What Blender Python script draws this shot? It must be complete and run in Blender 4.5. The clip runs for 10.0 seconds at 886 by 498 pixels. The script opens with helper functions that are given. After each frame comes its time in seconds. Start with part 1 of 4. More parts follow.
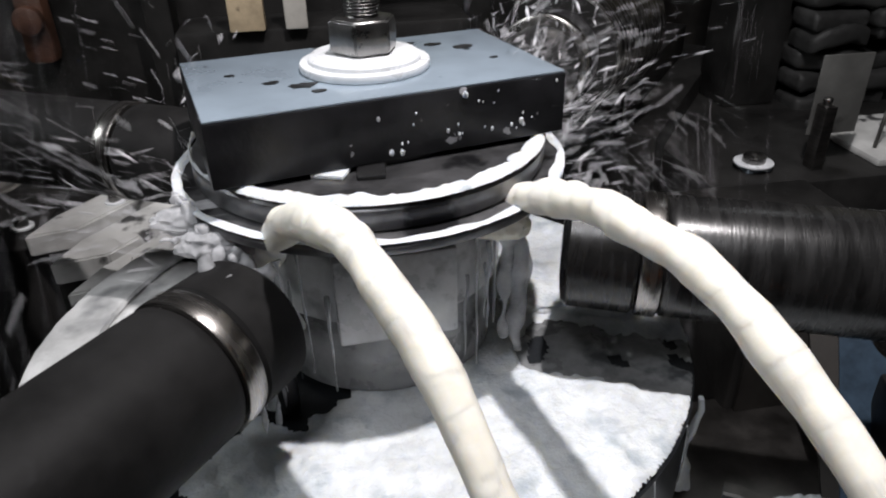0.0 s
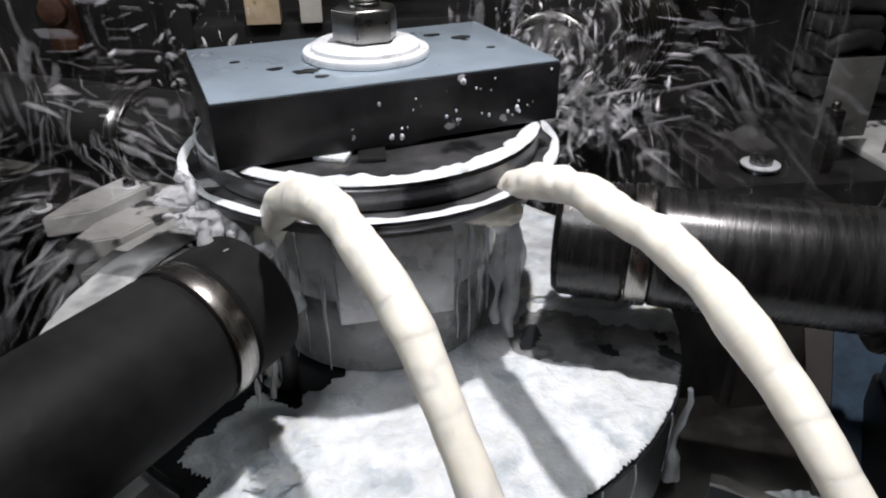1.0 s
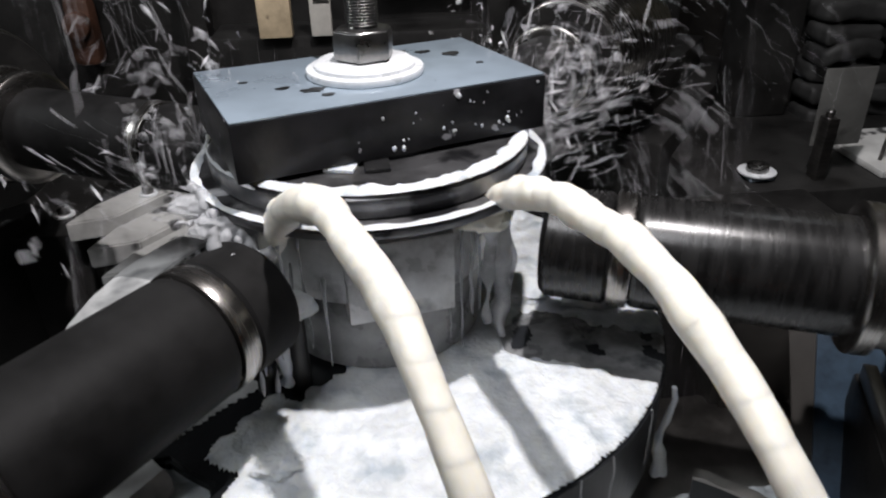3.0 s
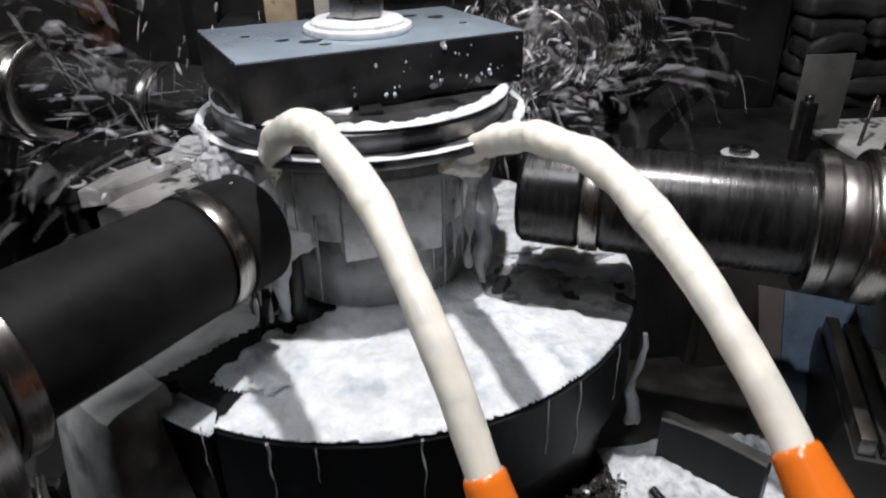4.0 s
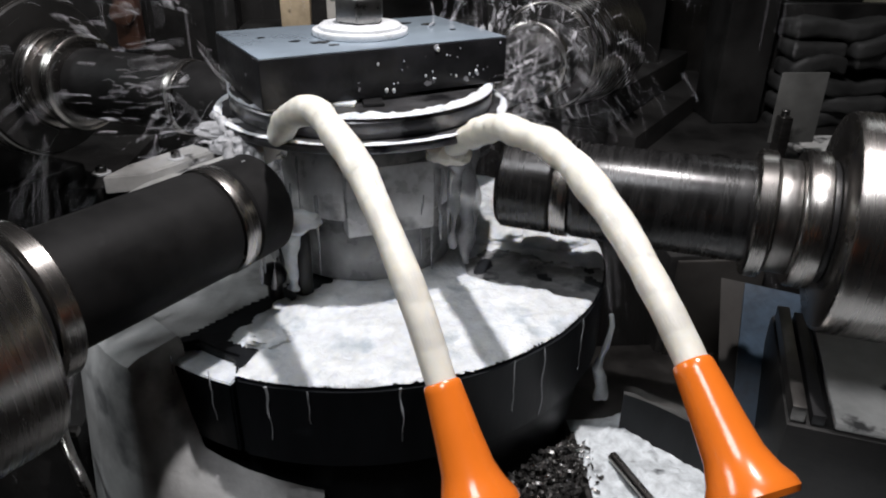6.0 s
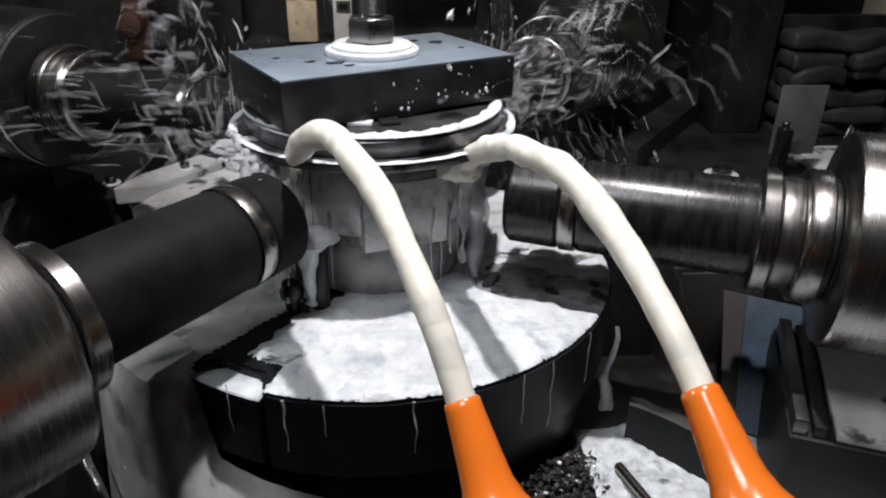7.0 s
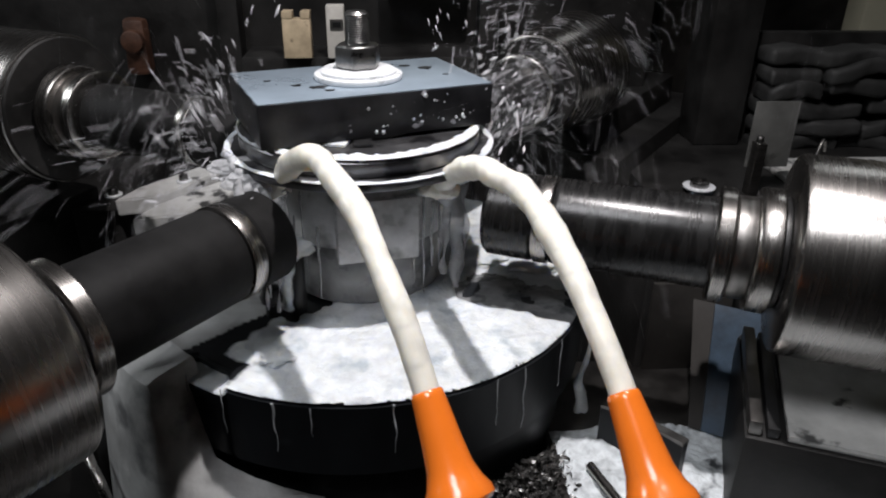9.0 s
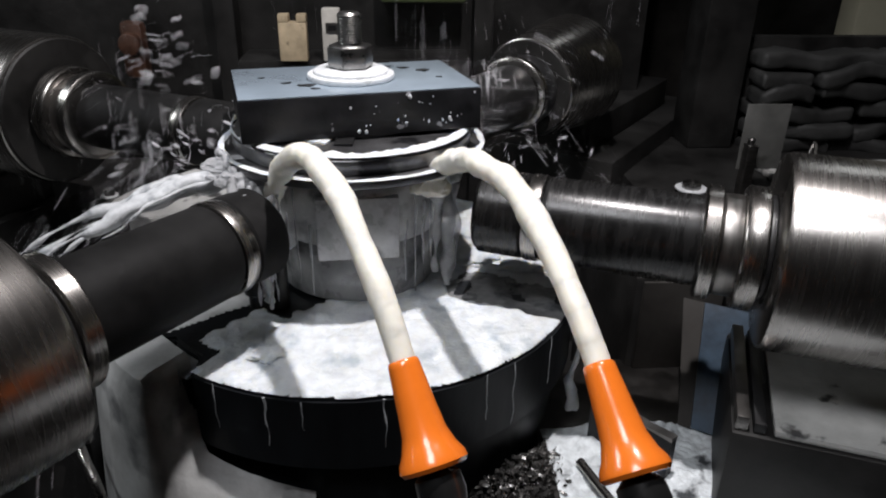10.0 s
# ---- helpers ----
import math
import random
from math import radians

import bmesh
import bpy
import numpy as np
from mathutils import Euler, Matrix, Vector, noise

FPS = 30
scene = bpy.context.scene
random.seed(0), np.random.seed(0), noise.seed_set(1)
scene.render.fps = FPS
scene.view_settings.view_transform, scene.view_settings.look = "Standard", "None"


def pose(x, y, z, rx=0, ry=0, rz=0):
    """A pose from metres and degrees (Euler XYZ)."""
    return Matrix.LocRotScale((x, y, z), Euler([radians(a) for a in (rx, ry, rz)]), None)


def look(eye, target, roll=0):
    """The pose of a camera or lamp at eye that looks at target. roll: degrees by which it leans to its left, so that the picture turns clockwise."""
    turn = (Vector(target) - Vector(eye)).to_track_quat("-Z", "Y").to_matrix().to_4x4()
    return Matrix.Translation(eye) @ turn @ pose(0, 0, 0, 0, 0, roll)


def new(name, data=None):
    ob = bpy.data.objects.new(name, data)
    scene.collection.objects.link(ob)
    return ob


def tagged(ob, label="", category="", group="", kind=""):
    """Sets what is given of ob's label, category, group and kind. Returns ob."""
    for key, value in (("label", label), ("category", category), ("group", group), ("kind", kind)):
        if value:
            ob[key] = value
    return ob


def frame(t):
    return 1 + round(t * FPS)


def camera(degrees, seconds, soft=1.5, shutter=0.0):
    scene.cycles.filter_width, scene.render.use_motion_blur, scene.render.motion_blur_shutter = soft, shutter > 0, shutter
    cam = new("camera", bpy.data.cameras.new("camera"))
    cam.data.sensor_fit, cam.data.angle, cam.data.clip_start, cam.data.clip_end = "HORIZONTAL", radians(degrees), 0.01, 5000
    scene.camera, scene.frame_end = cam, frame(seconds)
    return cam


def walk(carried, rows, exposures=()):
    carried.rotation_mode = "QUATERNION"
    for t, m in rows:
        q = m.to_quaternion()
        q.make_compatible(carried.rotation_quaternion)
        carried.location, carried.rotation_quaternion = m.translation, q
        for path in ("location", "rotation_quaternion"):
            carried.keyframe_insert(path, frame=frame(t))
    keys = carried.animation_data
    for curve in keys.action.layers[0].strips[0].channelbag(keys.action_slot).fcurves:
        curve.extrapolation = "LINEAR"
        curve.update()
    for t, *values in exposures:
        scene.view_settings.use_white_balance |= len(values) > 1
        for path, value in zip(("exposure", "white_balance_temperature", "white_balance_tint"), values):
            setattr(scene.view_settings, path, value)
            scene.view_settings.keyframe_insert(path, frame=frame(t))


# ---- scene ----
cam = camera(64.0, 10.0, soft=2.0, shutter=0.8)
PATH = [
    (0, (-0.032, -0.547, 0.544), (0.248, 1.167, -0.448), -1.3),
    (0.5, (-0.023, -0.542, 0.537), (0.235, 1.174, -0.456), -1.0),
    (1, (-0.016, -0.57, 0.539), (0.213, 1.155, -0.446), -0.6),
    (1.5, (-0.021, -0.558, 0.54), (0.218, 1.165, -0.447), -0.7),
    (2, (-0.022, -0.562, 0.53), (0.194, 1.181, -0.427), -1.6),
    (2.5, (-0.021, -0.574, 0.534), (0.19, 1.169, -0.423), -1.2),
    (3, (0.0, -0.606, 0.558), (0.181, 1.132, -0.416), -1.3),
    (4.5, (0.019, -0.712, 0.51), (0.177, 1.06, -0.404), -0.4),
    (5, (0.031, -0.74, 0.522), (0.173, 1.035, -0.387), -0.2),
    (6.5, (0.028, -0.771, 0.532), (0.167, 1.015, -0.358), 0.9),
    (7, (0.017, -0.775, 0.547), (0.159, 1.01, -0.344), 0.8),
    (7.5, (0.028, -0.79, 0.555), (0.164, 0.998, -0.33), 0.8),
    (8, (0.023, -0.796, 0.559), (0.159, 0.995, -0.321), 0.7),
    (8.5, (0.028, -0.81, 0.568), (0.158, 0.981, -0.313), 0.7),
    (9, (0.035, -0.817, 0.579), (0.176, 0.973, -0.304), 0.8),
    (9.5, (0.043, -0.831, 0.581), (0.183, 0.963, -0.293), 0.7),
    (10, (0.043, -0.83, 0.574), (0.187, 0.967, -0.292), 0.9),
]
walk(cam, [(t, look(eye, target, roll)) for t, eye, target, roll in PATH])

# ---- light ----
world = bpy.data.worlds.new("shop")
scene.world = world
world.use_nodes = True
world.node_tree.nodes["Background"].inputs[0].default_value = (0.75, 0.85, 1.0, 1)
world.node_tree.nodes["Background"].inputs[1].default_value = 0.02


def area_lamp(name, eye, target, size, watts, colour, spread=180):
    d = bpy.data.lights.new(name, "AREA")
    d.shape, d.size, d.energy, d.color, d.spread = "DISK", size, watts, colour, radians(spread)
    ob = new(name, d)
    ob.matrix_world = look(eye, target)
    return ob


# the machine's work lamp, almost straight over the fixture
area_lamp("work_lamp_light", (0.21, -0.21, 1.50), (0.03, -0.05, 0.2), 0.04, 7.7, (1.0, 0.955, 0.965), 110)
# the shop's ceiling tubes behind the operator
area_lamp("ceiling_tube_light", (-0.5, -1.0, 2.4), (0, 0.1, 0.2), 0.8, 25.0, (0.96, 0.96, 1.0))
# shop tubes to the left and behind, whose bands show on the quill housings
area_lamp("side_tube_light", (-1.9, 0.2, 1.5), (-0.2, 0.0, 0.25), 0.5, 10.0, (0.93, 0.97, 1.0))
area_lamp("rear_tube_light", (1.15, 1.12, 1.7), (0.3, 0.3, 0.3), 0.4, 0.9, (0.93, 0.97, 1.0))
scene.view_settings.exposure = 0.0


# ---- materials ----
def material(name, base, rough=0.5, metal=0.0, var=0.25, scale=30.0, bump=0.15, fine=220.0, stain=None, coat=0.0,
             rough_var=0.15, stretch=None, spec=0.5, emit=None):
    m = bpy.data.materials.new(name)
    m.use_nodes = True
    nt = m.node_tree
    n, l = nt.nodes, nt.links
    b = n["Principled BSDF"]
    tc = n.new("ShaderNodeTexCoord")
    mp = n.new("ShaderNodeMapping")
    l.new(tc.outputs["Object"], mp.inputs[0])
    if stretch:
        mp.inputs["Scale"].default_value = stretch
    n1 = n.new("ShaderNodeTexNoise")
    n1.inputs["Scale"].default_value, n1.inputs["Detail"].default_value, n1.inputs["Roughness"].default_value = scale, 6, 0.6
    n2 = n.new("ShaderNodeTexNoise")
    n2.inputs["Scale"].default_value, n2.inputs["Detail"].default_value = fine, 3
    l.new(mp.outputs[0], n1.inputs[0])
    l.new(mp.outputs[0], n2.inputs[0])
    ramp = n.new("ShaderNodeValToRGB")
    lo = tuple(c * (1 - var) for c in base)
    hi = tuple(min(1, c * (1 + var)) for c in base)
    ramp.color_ramp.elements[0].position, ramp.color_ramp.elements[0].color = 0.32, (*lo, 1)
    ramp.color_ramp.elements[1].position, ramp.color_ramp.elements[1].color = 0.68, (*hi, 1)
    l.new(n1.outputs["Fac"], ramp.inputs[0])
    col = ramp.outputs[0]
    if stain:
        n3 = n.new("ShaderNodeTexNoise")
        n3.inputs["Scale"].default_value, n3.inputs["Detail"].default_value = stain[1], 5
        l.new(tc.outputs["Object"], n3.inputs[0])
        r3 = n.new("ShaderNodeValToRGB")
        r3.color_ramp.elements[0].position, r3.color_ramp.elements[1].position = stain[2], stain[2] + stain[3]
        l.new(n3.outputs["Fac"], r3.inputs[0])
        mix = n.new("ShaderNodeMix")
        mix.data_type = "RGBA"
        l.new(r3.outputs[0], mix.inputs[0])
        l.new(col, mix.inputs[6])
        mix.inputs[7].default_value = (*stain[0], 1)
        col = mix.outputs[2]
    l.new(col, b.inputs["Base Color"])
    rr = n.new("ShaderNodeMapRange")
    rr.inputs[3].default_value, rr.inputs[4].default_value = max(0.02, rough - rough_var), min(1, rough + rough_var)
    l.new(n1.outputs["Fac"], rr.inputs[0])
    l.new(rr.outputs[0], b.inputs["Roughness"])
    b.inputs["Metallic"].default_value = metal
    b.inputs["Specular IOR Level"].default_value = spec
    if coat:
        b.inputs["Coat Weight"].default_value, b.inputs["Coat Roughness"].default_value = coat, 0.06
    if bump:
        bp = n.new("ShaderNodeBump")
        bp.inputs["Strength"].default_value, bp.inputs["Distance"].default_value = bump, 0.002
        add = n.new("ShaderNodeMath")
        add.operation = "ADD"
        l.new(n1.outputs["Fac"], add.inputs[0])
        l.new(n2.outputs["Fac"], add.inputs[1])
        l.new(add.outputs[0], bp.inputs["Height"])
        l.new(bp.outputs[0], b.inputs["Normal"])
    return m


BLACK_STEEL = material("wet blackened steel", (0.014, 0.014, 0.0145), 0.36, 0.0, 0.5, 18, 0.12, 160, spec=0.4, stretch=(1, 1, 0.35))
BAR_GLOSS = material("oil-wet black bar steel", (0.011, 0.0108, 0.0108), 0.27, 0.0, 0.6, 16, 0.08, 60, spec=0.42, rough_var=0.12, stretch=(1.2, 1.2, 8))
BAR_MATTE = material("dull black bar coating", (0.011, 0.0108, 0.0108), 0.6, 0.0, 0.6, 14, 0.15, 120, stain=((0.02, 0.02, 0.021), 30, 0.62, 0.1), spec=0.10)
DISC_STEEL = material("oiled black cast iron", (0.010, 0.0112, 0.013), 0.40, 0.0, 0.5, 12, 0.2, 120, stain=((0.045, 0.05, 0.055), 14, 0.64, 0.14), spec=0.22, stretch=(1, 1, 0.3))
BRIGHT_STEEL = material("turned bright steel", (0.31, 0.295, 0.28), 0.27, 1.0, 0.07, 30, 0.012, 500, rough_var=0.05, stretch=(0.5, 0.5, 7))
DULL_STEEL = material("dull machine steel", (0.22, 0.21, 0.20), 0.36, 1.0, 0.25, 30, 0.1, 250, stretch=(0.8, 0.8, 6))
WORK_STEEL = material("wet forged steel", (0.36, 0.365, 0.37), 0.30, 0.15, 0.35, 20, 0.25, 90, stain=((0.035, 0.037, 0.04), 17, 0.50, 0.2))
RING_STEEL = material("machined wet flange steel", (0.15, 0.15, 0.155), 0.36, 0.8, 0.4, 30, 0.12, 200, stain=((0.03, 0.03, 0.033), 26, 0.56, 0.08))
FLAT_STEEL = material("wet milled pad steel", (0.58, 0.585, 0.59), 0.30, 0.1, 0.3, 22, 0.2, 110, stain=((0.07, 0.07, 0.075), 24, 0.55, 0.18))
# pale blue base takes in the overhead glare on the wet metal
PLATE_TOP = material("wet plate with blue glare", (0.28, 0.34, 0.40), 0.3, 0.35, 0.16, 14, 0.06, 180, stain=((0.02, 0.025, 0.03), 30, 0.69, 0.02), coat=0.4)
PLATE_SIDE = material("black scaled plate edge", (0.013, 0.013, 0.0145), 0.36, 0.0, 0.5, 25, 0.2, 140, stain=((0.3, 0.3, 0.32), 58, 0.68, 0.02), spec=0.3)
WASHER_STEEL = material("zinc washer steel", (0.78, 0.80, 0.82), 0.3, 0.2, 0.12, 40, 0.06, 300)
NUT_STEEL = material("wet nut steel", (0.27, 0.265, 0.26), 0.30, 1.0, 0.3, 50, 0.08, 300)
FOAM = material("milky coolant foam", (0.66, 0.69, 0.71), 0.45, 0.0, 0.14, 45, 0.9, 230, stain=((0.40, 0.45, 0.49), 30, 0.55, 0.16), coat=0.1)
COOLANT = material("milky coolant jet", (0.82, 0.79, 0.70), 0.45, 0.0, 0.06, 60, 0.18, 140, coat=0.2, stretch=(1, 1, 0.25))
for m_ in (FOAM, COOLANT):
    b_ = m_.node_tree.nodes["Principled BSDF"]
    b_.inputs["Subsurface Weight"].default_value, b_.inputs["Subsurface Scale"].default_value = 0.5, 0.01
    b_.inputs["Subsurface Radius"].default_value = (1.0, 0.9, 0.7)
DROP = material("flung coolant drops", (0.66, 0.66, 0.69), 0.3, 0.0, 0.1, 40, 0.0)
MIST = material("thin milky splash", (0.62, 0.63, 0.65), 0.3, 0.0, 0.2, 60, 0.6, 180)
MIST.node_tree.nodes["Principled BSDF"].inputs["Alpha"].default_value = 0.5
ORANGE = material("glossy orange plastic", (0.82, 0.185, 0.018), 0.20, 0.0, 0.06, 20, 0.04, 200, coat=0.4, rough_var=0.06)
BLACK_PLASTIC = material("black plastic joint", (0.012, 0.012, 0.012), 0.3, 0.0, 0.3, 30, 0.05, coat=0.3)
GREY_TABLE = material("wet grey cast table", (0.58, 0.585, 0.58), 0.42, 0.0, 0.35, 11, 0.5, 80, stain=((0.20, 0.205, 0.21), 15, 0.56, 0.14), coat=0.3)
GREY_PAINT = material("worn grey painted iron", (0.50, 0.50, 0.485), 0.5, 0.0, 0.25, 14, 0.2, 150, stain=((0.06, 0.06, 0.06), 22, 0.60, 0.06))
BLUE_STEEL = material("blue-grey wet sheet", (0.035, 0.058, 0.088), 0.4, 0.0, 0.45, 26, 0.15, 160, stain=((0.2, 0.23, 0.26), 90, 0.74, 0.03), spec=0.15)
DARK_PAINT = material("dark oily machine paint", (0.015, 0.0145, 0.014), 0.5, 0.0, 0.6, 10, 0.3, 90, coat=0.06, spec=0.3)
DARK_WALL = material("sooty enclosure sheet", (0.030, 0.028, 0.026), 0.6, 0.0, 0.6, 7, 0.3, 60, spec=0.15)
BELLOWS = material("dusty rubber bellows", (0.022, 0.022, 0.0215), 0.65, 0.0, 0.4, 18, 0.5, 120)
CHIPS = material("heaped steel swarf", (0.16, 0.155, 0.15), 0.26, 0.8, 0.6, 80, 0.3, 300)
CREAM = material("cream painted block", (0.45, 0.36, 0.24), 0.5, 0.0, 0.25, 30, 0.2, 150, stain=((0.08, 0.06, 0.04), 40, 0.6, 0.08))
PALE = material("pale plastic block", (0.48, 0.46, 0.42), 0.5, 0.0, 0.15, 30, 0.1)
RUST = material("rusty brown casting", (0.05, 0.02, 0.010), 0.6, 0.0, 0.5, 30, 0.4, 120)
GREEN = material("olive machine paint", (0.04, 0.05, 0.02), 0.5, 0.0, 0.4, 20, 0.2)
BRACKET = material("dull galvanised sheet", (0.10, 0.10, 0.095), 0.5, 0.0, 0.25, 20, 0.1, 160, stain=((0.03, 0.03, 0.028), 18, 0.6, 0.1))
BEIGE = material("beige cabinet paint", (0.42, 0.40, 0.30), 0.5, 0.0, 0.08, 8, 0.05)


# ---- mesh helpers ----
def mesh_of(bm, name, mat, smooth=40):
    me = bpy.data.meshes.new(name)
    bmesh.ops.recalc_face_normals(bm, faces=bm.faces)
    bm.to_mesh(me)
    bm.free()
    me.materials.append(mat)
    for p in me.polygons:
        p.use_smooth = True
    me.set_sharp_from_angle(angle=radians(smooth))
    return me


def part(name, bm, mat, parent=None, label="", m=None):
    ob = new(name, mesh_of(bm, name, mat))
    if parent:
        ob.parent = parent
    if m is not None:
        ob.matrix_basis = m
    if label:
        tagged(ob, label)
    return ob


def lathe(profile, seg=64, bm=None, cap=True):
    """Turns (radius, height) pairs about z; short extra rings round the corners."""
    bm = bm or bmesh.new()
    rings = []
    for r, z in profile:
        rings.append([bm.verts.new((r * math.cos(a), r * math.sin(a), z)) for a in (2 * math.pi * i / seg for i in range(seg))])
    for a, b in zip(rings, rings[1:]):
        for i in range(seg):
            j = (i + 1) % seg
            bm.faces.new((a[i], a[j], b[j], b[i]))
    if cap:
        bm.faces.new(rings[0])
        bm.faces.new(rings[-1])
    return bm


def drum(r, z0, z1, c=0.003, seg=64):
    return lathe([(r - c, z0), (r - c * 0.3, z0 + c * 0.3), (r, z0 + c), (r, z1 - c), (r - c * 0.3, z1 - c * 0.3), (r - c, z1)], seg)


def block(x0, x1, y0, y1, z0, z1, c=0.003, bm=None, seg=2):
    bm2 = bmesh.new()
    bmesh.ops.create_cube(bm2, size=1)
    for v in bm2.verts:
        v.co = Vector(((x0 + x1) / 2 + v.co.x * (x1 - x0), (y0 + y1) / 2 + v.co.y * (y1 - y0), (z0 + z1) / 2 + v.co.z * (z1 - z0)))
    if c:
        bmesh.ops.bevel(bm2, geom=bm2.edges[:], offset=c, segments=seg, affect="EDGES", profile=0.6)
    if bm is None:
        return bm2
    me = bpy.data.meshes.new("t")
    bm2.to_mesh(me)
    bm2.free()
    bm.from_mesh(me)
    bpy.data.meshes.remove(me)
    return bm


def prism(points, z0, z1, c=0.003):
    bm = bmesh.new()
    vs = [bm.verts.new((x, y, z0)) for x, y in points]
    f = bm.faces.new(vs)
    up = bmesh.ops.extrude_face_region(bm, geom=[f])
    for v in up["geom"]:
        if isinstance(v, bmesh.types.BMVert):
            v.co.z = z1
    if c:
        bmesh.ops.bevel(bm, geom=bm.edges[:], offset=c, segments=2, affect="EDGES")
    return bm


def tube(path, radii, seg=14):
    """A tube along points with its own radius at each."""
    bm = bmesh.new()
    rings = []
    side = Vector((1, 0.02, 0))
    for i, p in enumerate(path):
        d = (path[min(i + 1, len(path) - 1)] - path[max(i - 1, 0)]).normalized()
        side = (side - d * side.dot(d)).normalized()
        up = d.cross(side)
        r = radii[i] if isinstance(radii, (list, tuple)) else radii
        rings.append([bm.verts.new(p + (side * math.cos(a) + up * math.sin(a)) * r) for a in (2 * math.pi * k / seg for k in range(seg))])
    for a, b in zip(rings, rings[1:]):
        for i in range(seg):
            bm.faces.new((a[i], a[(i + 1) % seg], b[(i + 1) % seg], b[i]))
    bm.faces.new(rings[0])
    bm.faces.new(rings[-1])
    return bm


def roughen(bm, amount, size, seed=0.0):
    bm.normal_update()
    for v in bm.verts:
        v.co += v.normal * noise.noise(v.co * size + Vector((seed, seed * 1.7, 3.1))) * amount
    return bm


def thing(name, label, category, m=None, group=""):
    ob = new(name)
    ob.empty_display_size = 0.02
    if m is not None:
        ob.matrix_basis = m
    return tagged(ob, label, category, group)


def solo(name, bm, mat, label, category, m=None, group="", kind=""):
    ob = part(name, bm, mat, None, "", m)
    return tagged(ob, label, category, group, kind)


# ---- plan ----
TOP = 0.150                          # top of the fixture disc
TURN_ROWS = [(0.0, 12.8), (1.0, 15.0), (2.5, 18.2), (4.5, 23.1), (6.5, 26.3), (7.5, 28.9), (8.3, 30.0), (8.7, 29.0), (8.9, 24.5), (9.05, 18.0), (9.2, 14.0), (9.35, 13.3), (10.0, 13.3)]

# ---- structure ----
floor = part("floor", roughen(block(-2.6, 2.6, -3.0, 2.6, -0.30, -0.26, 0), 0, 1), DARK_PAINT)
tagged(floor, "dark oily machine bed around the fixture", "floor", kind="structure")
for nm, b in (("wall_back", (-2.6, 2.6, 1.30, 1.36, -0.26, 2.6)), ("wall_left", (-2.6, -2.54, -3.0, 1.30, -0.26, 2.6)),
              ("wall_right", (2.54, 2.6, -3.0, 1.30, -0.26, 2.6)), ("wall_front", (-2.54, 2.54, -3.0, -2.94, -0.26, 2.6))):
    w = part(nm, block(*b, 0), DARK_WALL)
    tagged(w, "dark sooty sheet-metal enclosure wall", "wall", kind="structure")
ceil = part("ceiling", block(-2.6, 2.6, -3.0, 1.36, 2.6, 2.66, 0), DARK_WALL)
tagged(ceil, "dark shop ceiling over the machine", "ceiling", kind="structure")


# ---- rotating fixture ----
def foam_bed(depth, lift, x0, x1, y0, y1, step=0.0029):
    """A bed of foam over the disc where depth(x, y) is above nought, feathered down to the iron at its edge."""
    bm = bmesh.new()
    nx, ny = int((x1 - x0) / step), int((y1 - y0) / step)
    verts = {}

    def vert(i, j):
        if (i, j) not in verts:
            x, y = x0 + i * step + 0.0012 * noise.noise(Vector((i, j, 0.5))), y0 + j * step + 0.0012 * noise.noise(Vector((i, j, 7.5)))
            out = math.hypot(x, y) / 0.2772
            if out > 1:
                x, y = x / out, y / out
            d = depth(x, y)
            # rim vertices slide on to the outline
            rise = min(1.0, max(0.0, d) / 0.008) ** 0.5
            z = lift + 0.0032 * noise.noise(Vector((x * 24, y * 24, 1))) + 0.0022 * noise.noise(Vector((x * 75, y * 75, 5))) + 0.0009 * noise.noise(Vector((x * 210, y * 210, 9)))
            verts[(i, j)] = bm.verts.new((x, y, TOP + 0.0007 + rise * max(0.0008, z)))
        return verts[(i, j)]
    for i in range(nx):
        for j in range(ny):
            cx, cy = x0 + (i + 0.5) * step, y0 + (j + 0.5) * step
            out = math.hypot(cx, cy) / 0.2818
            if 1 < out < 1.012:
                cx, cy = cx / out, cy / out
            if depth(cx, cy) > 0 and min(math.hypot(x0 + p * step, y0 + q * step) for p in (i, i + 1) for q in (j, j + 1)) < 0.2810:
                bm.faces.new((vert(i, j), vert(i + 1, j), vert(i + 1, j + 1), vert(i, j + 1)))
    return bm


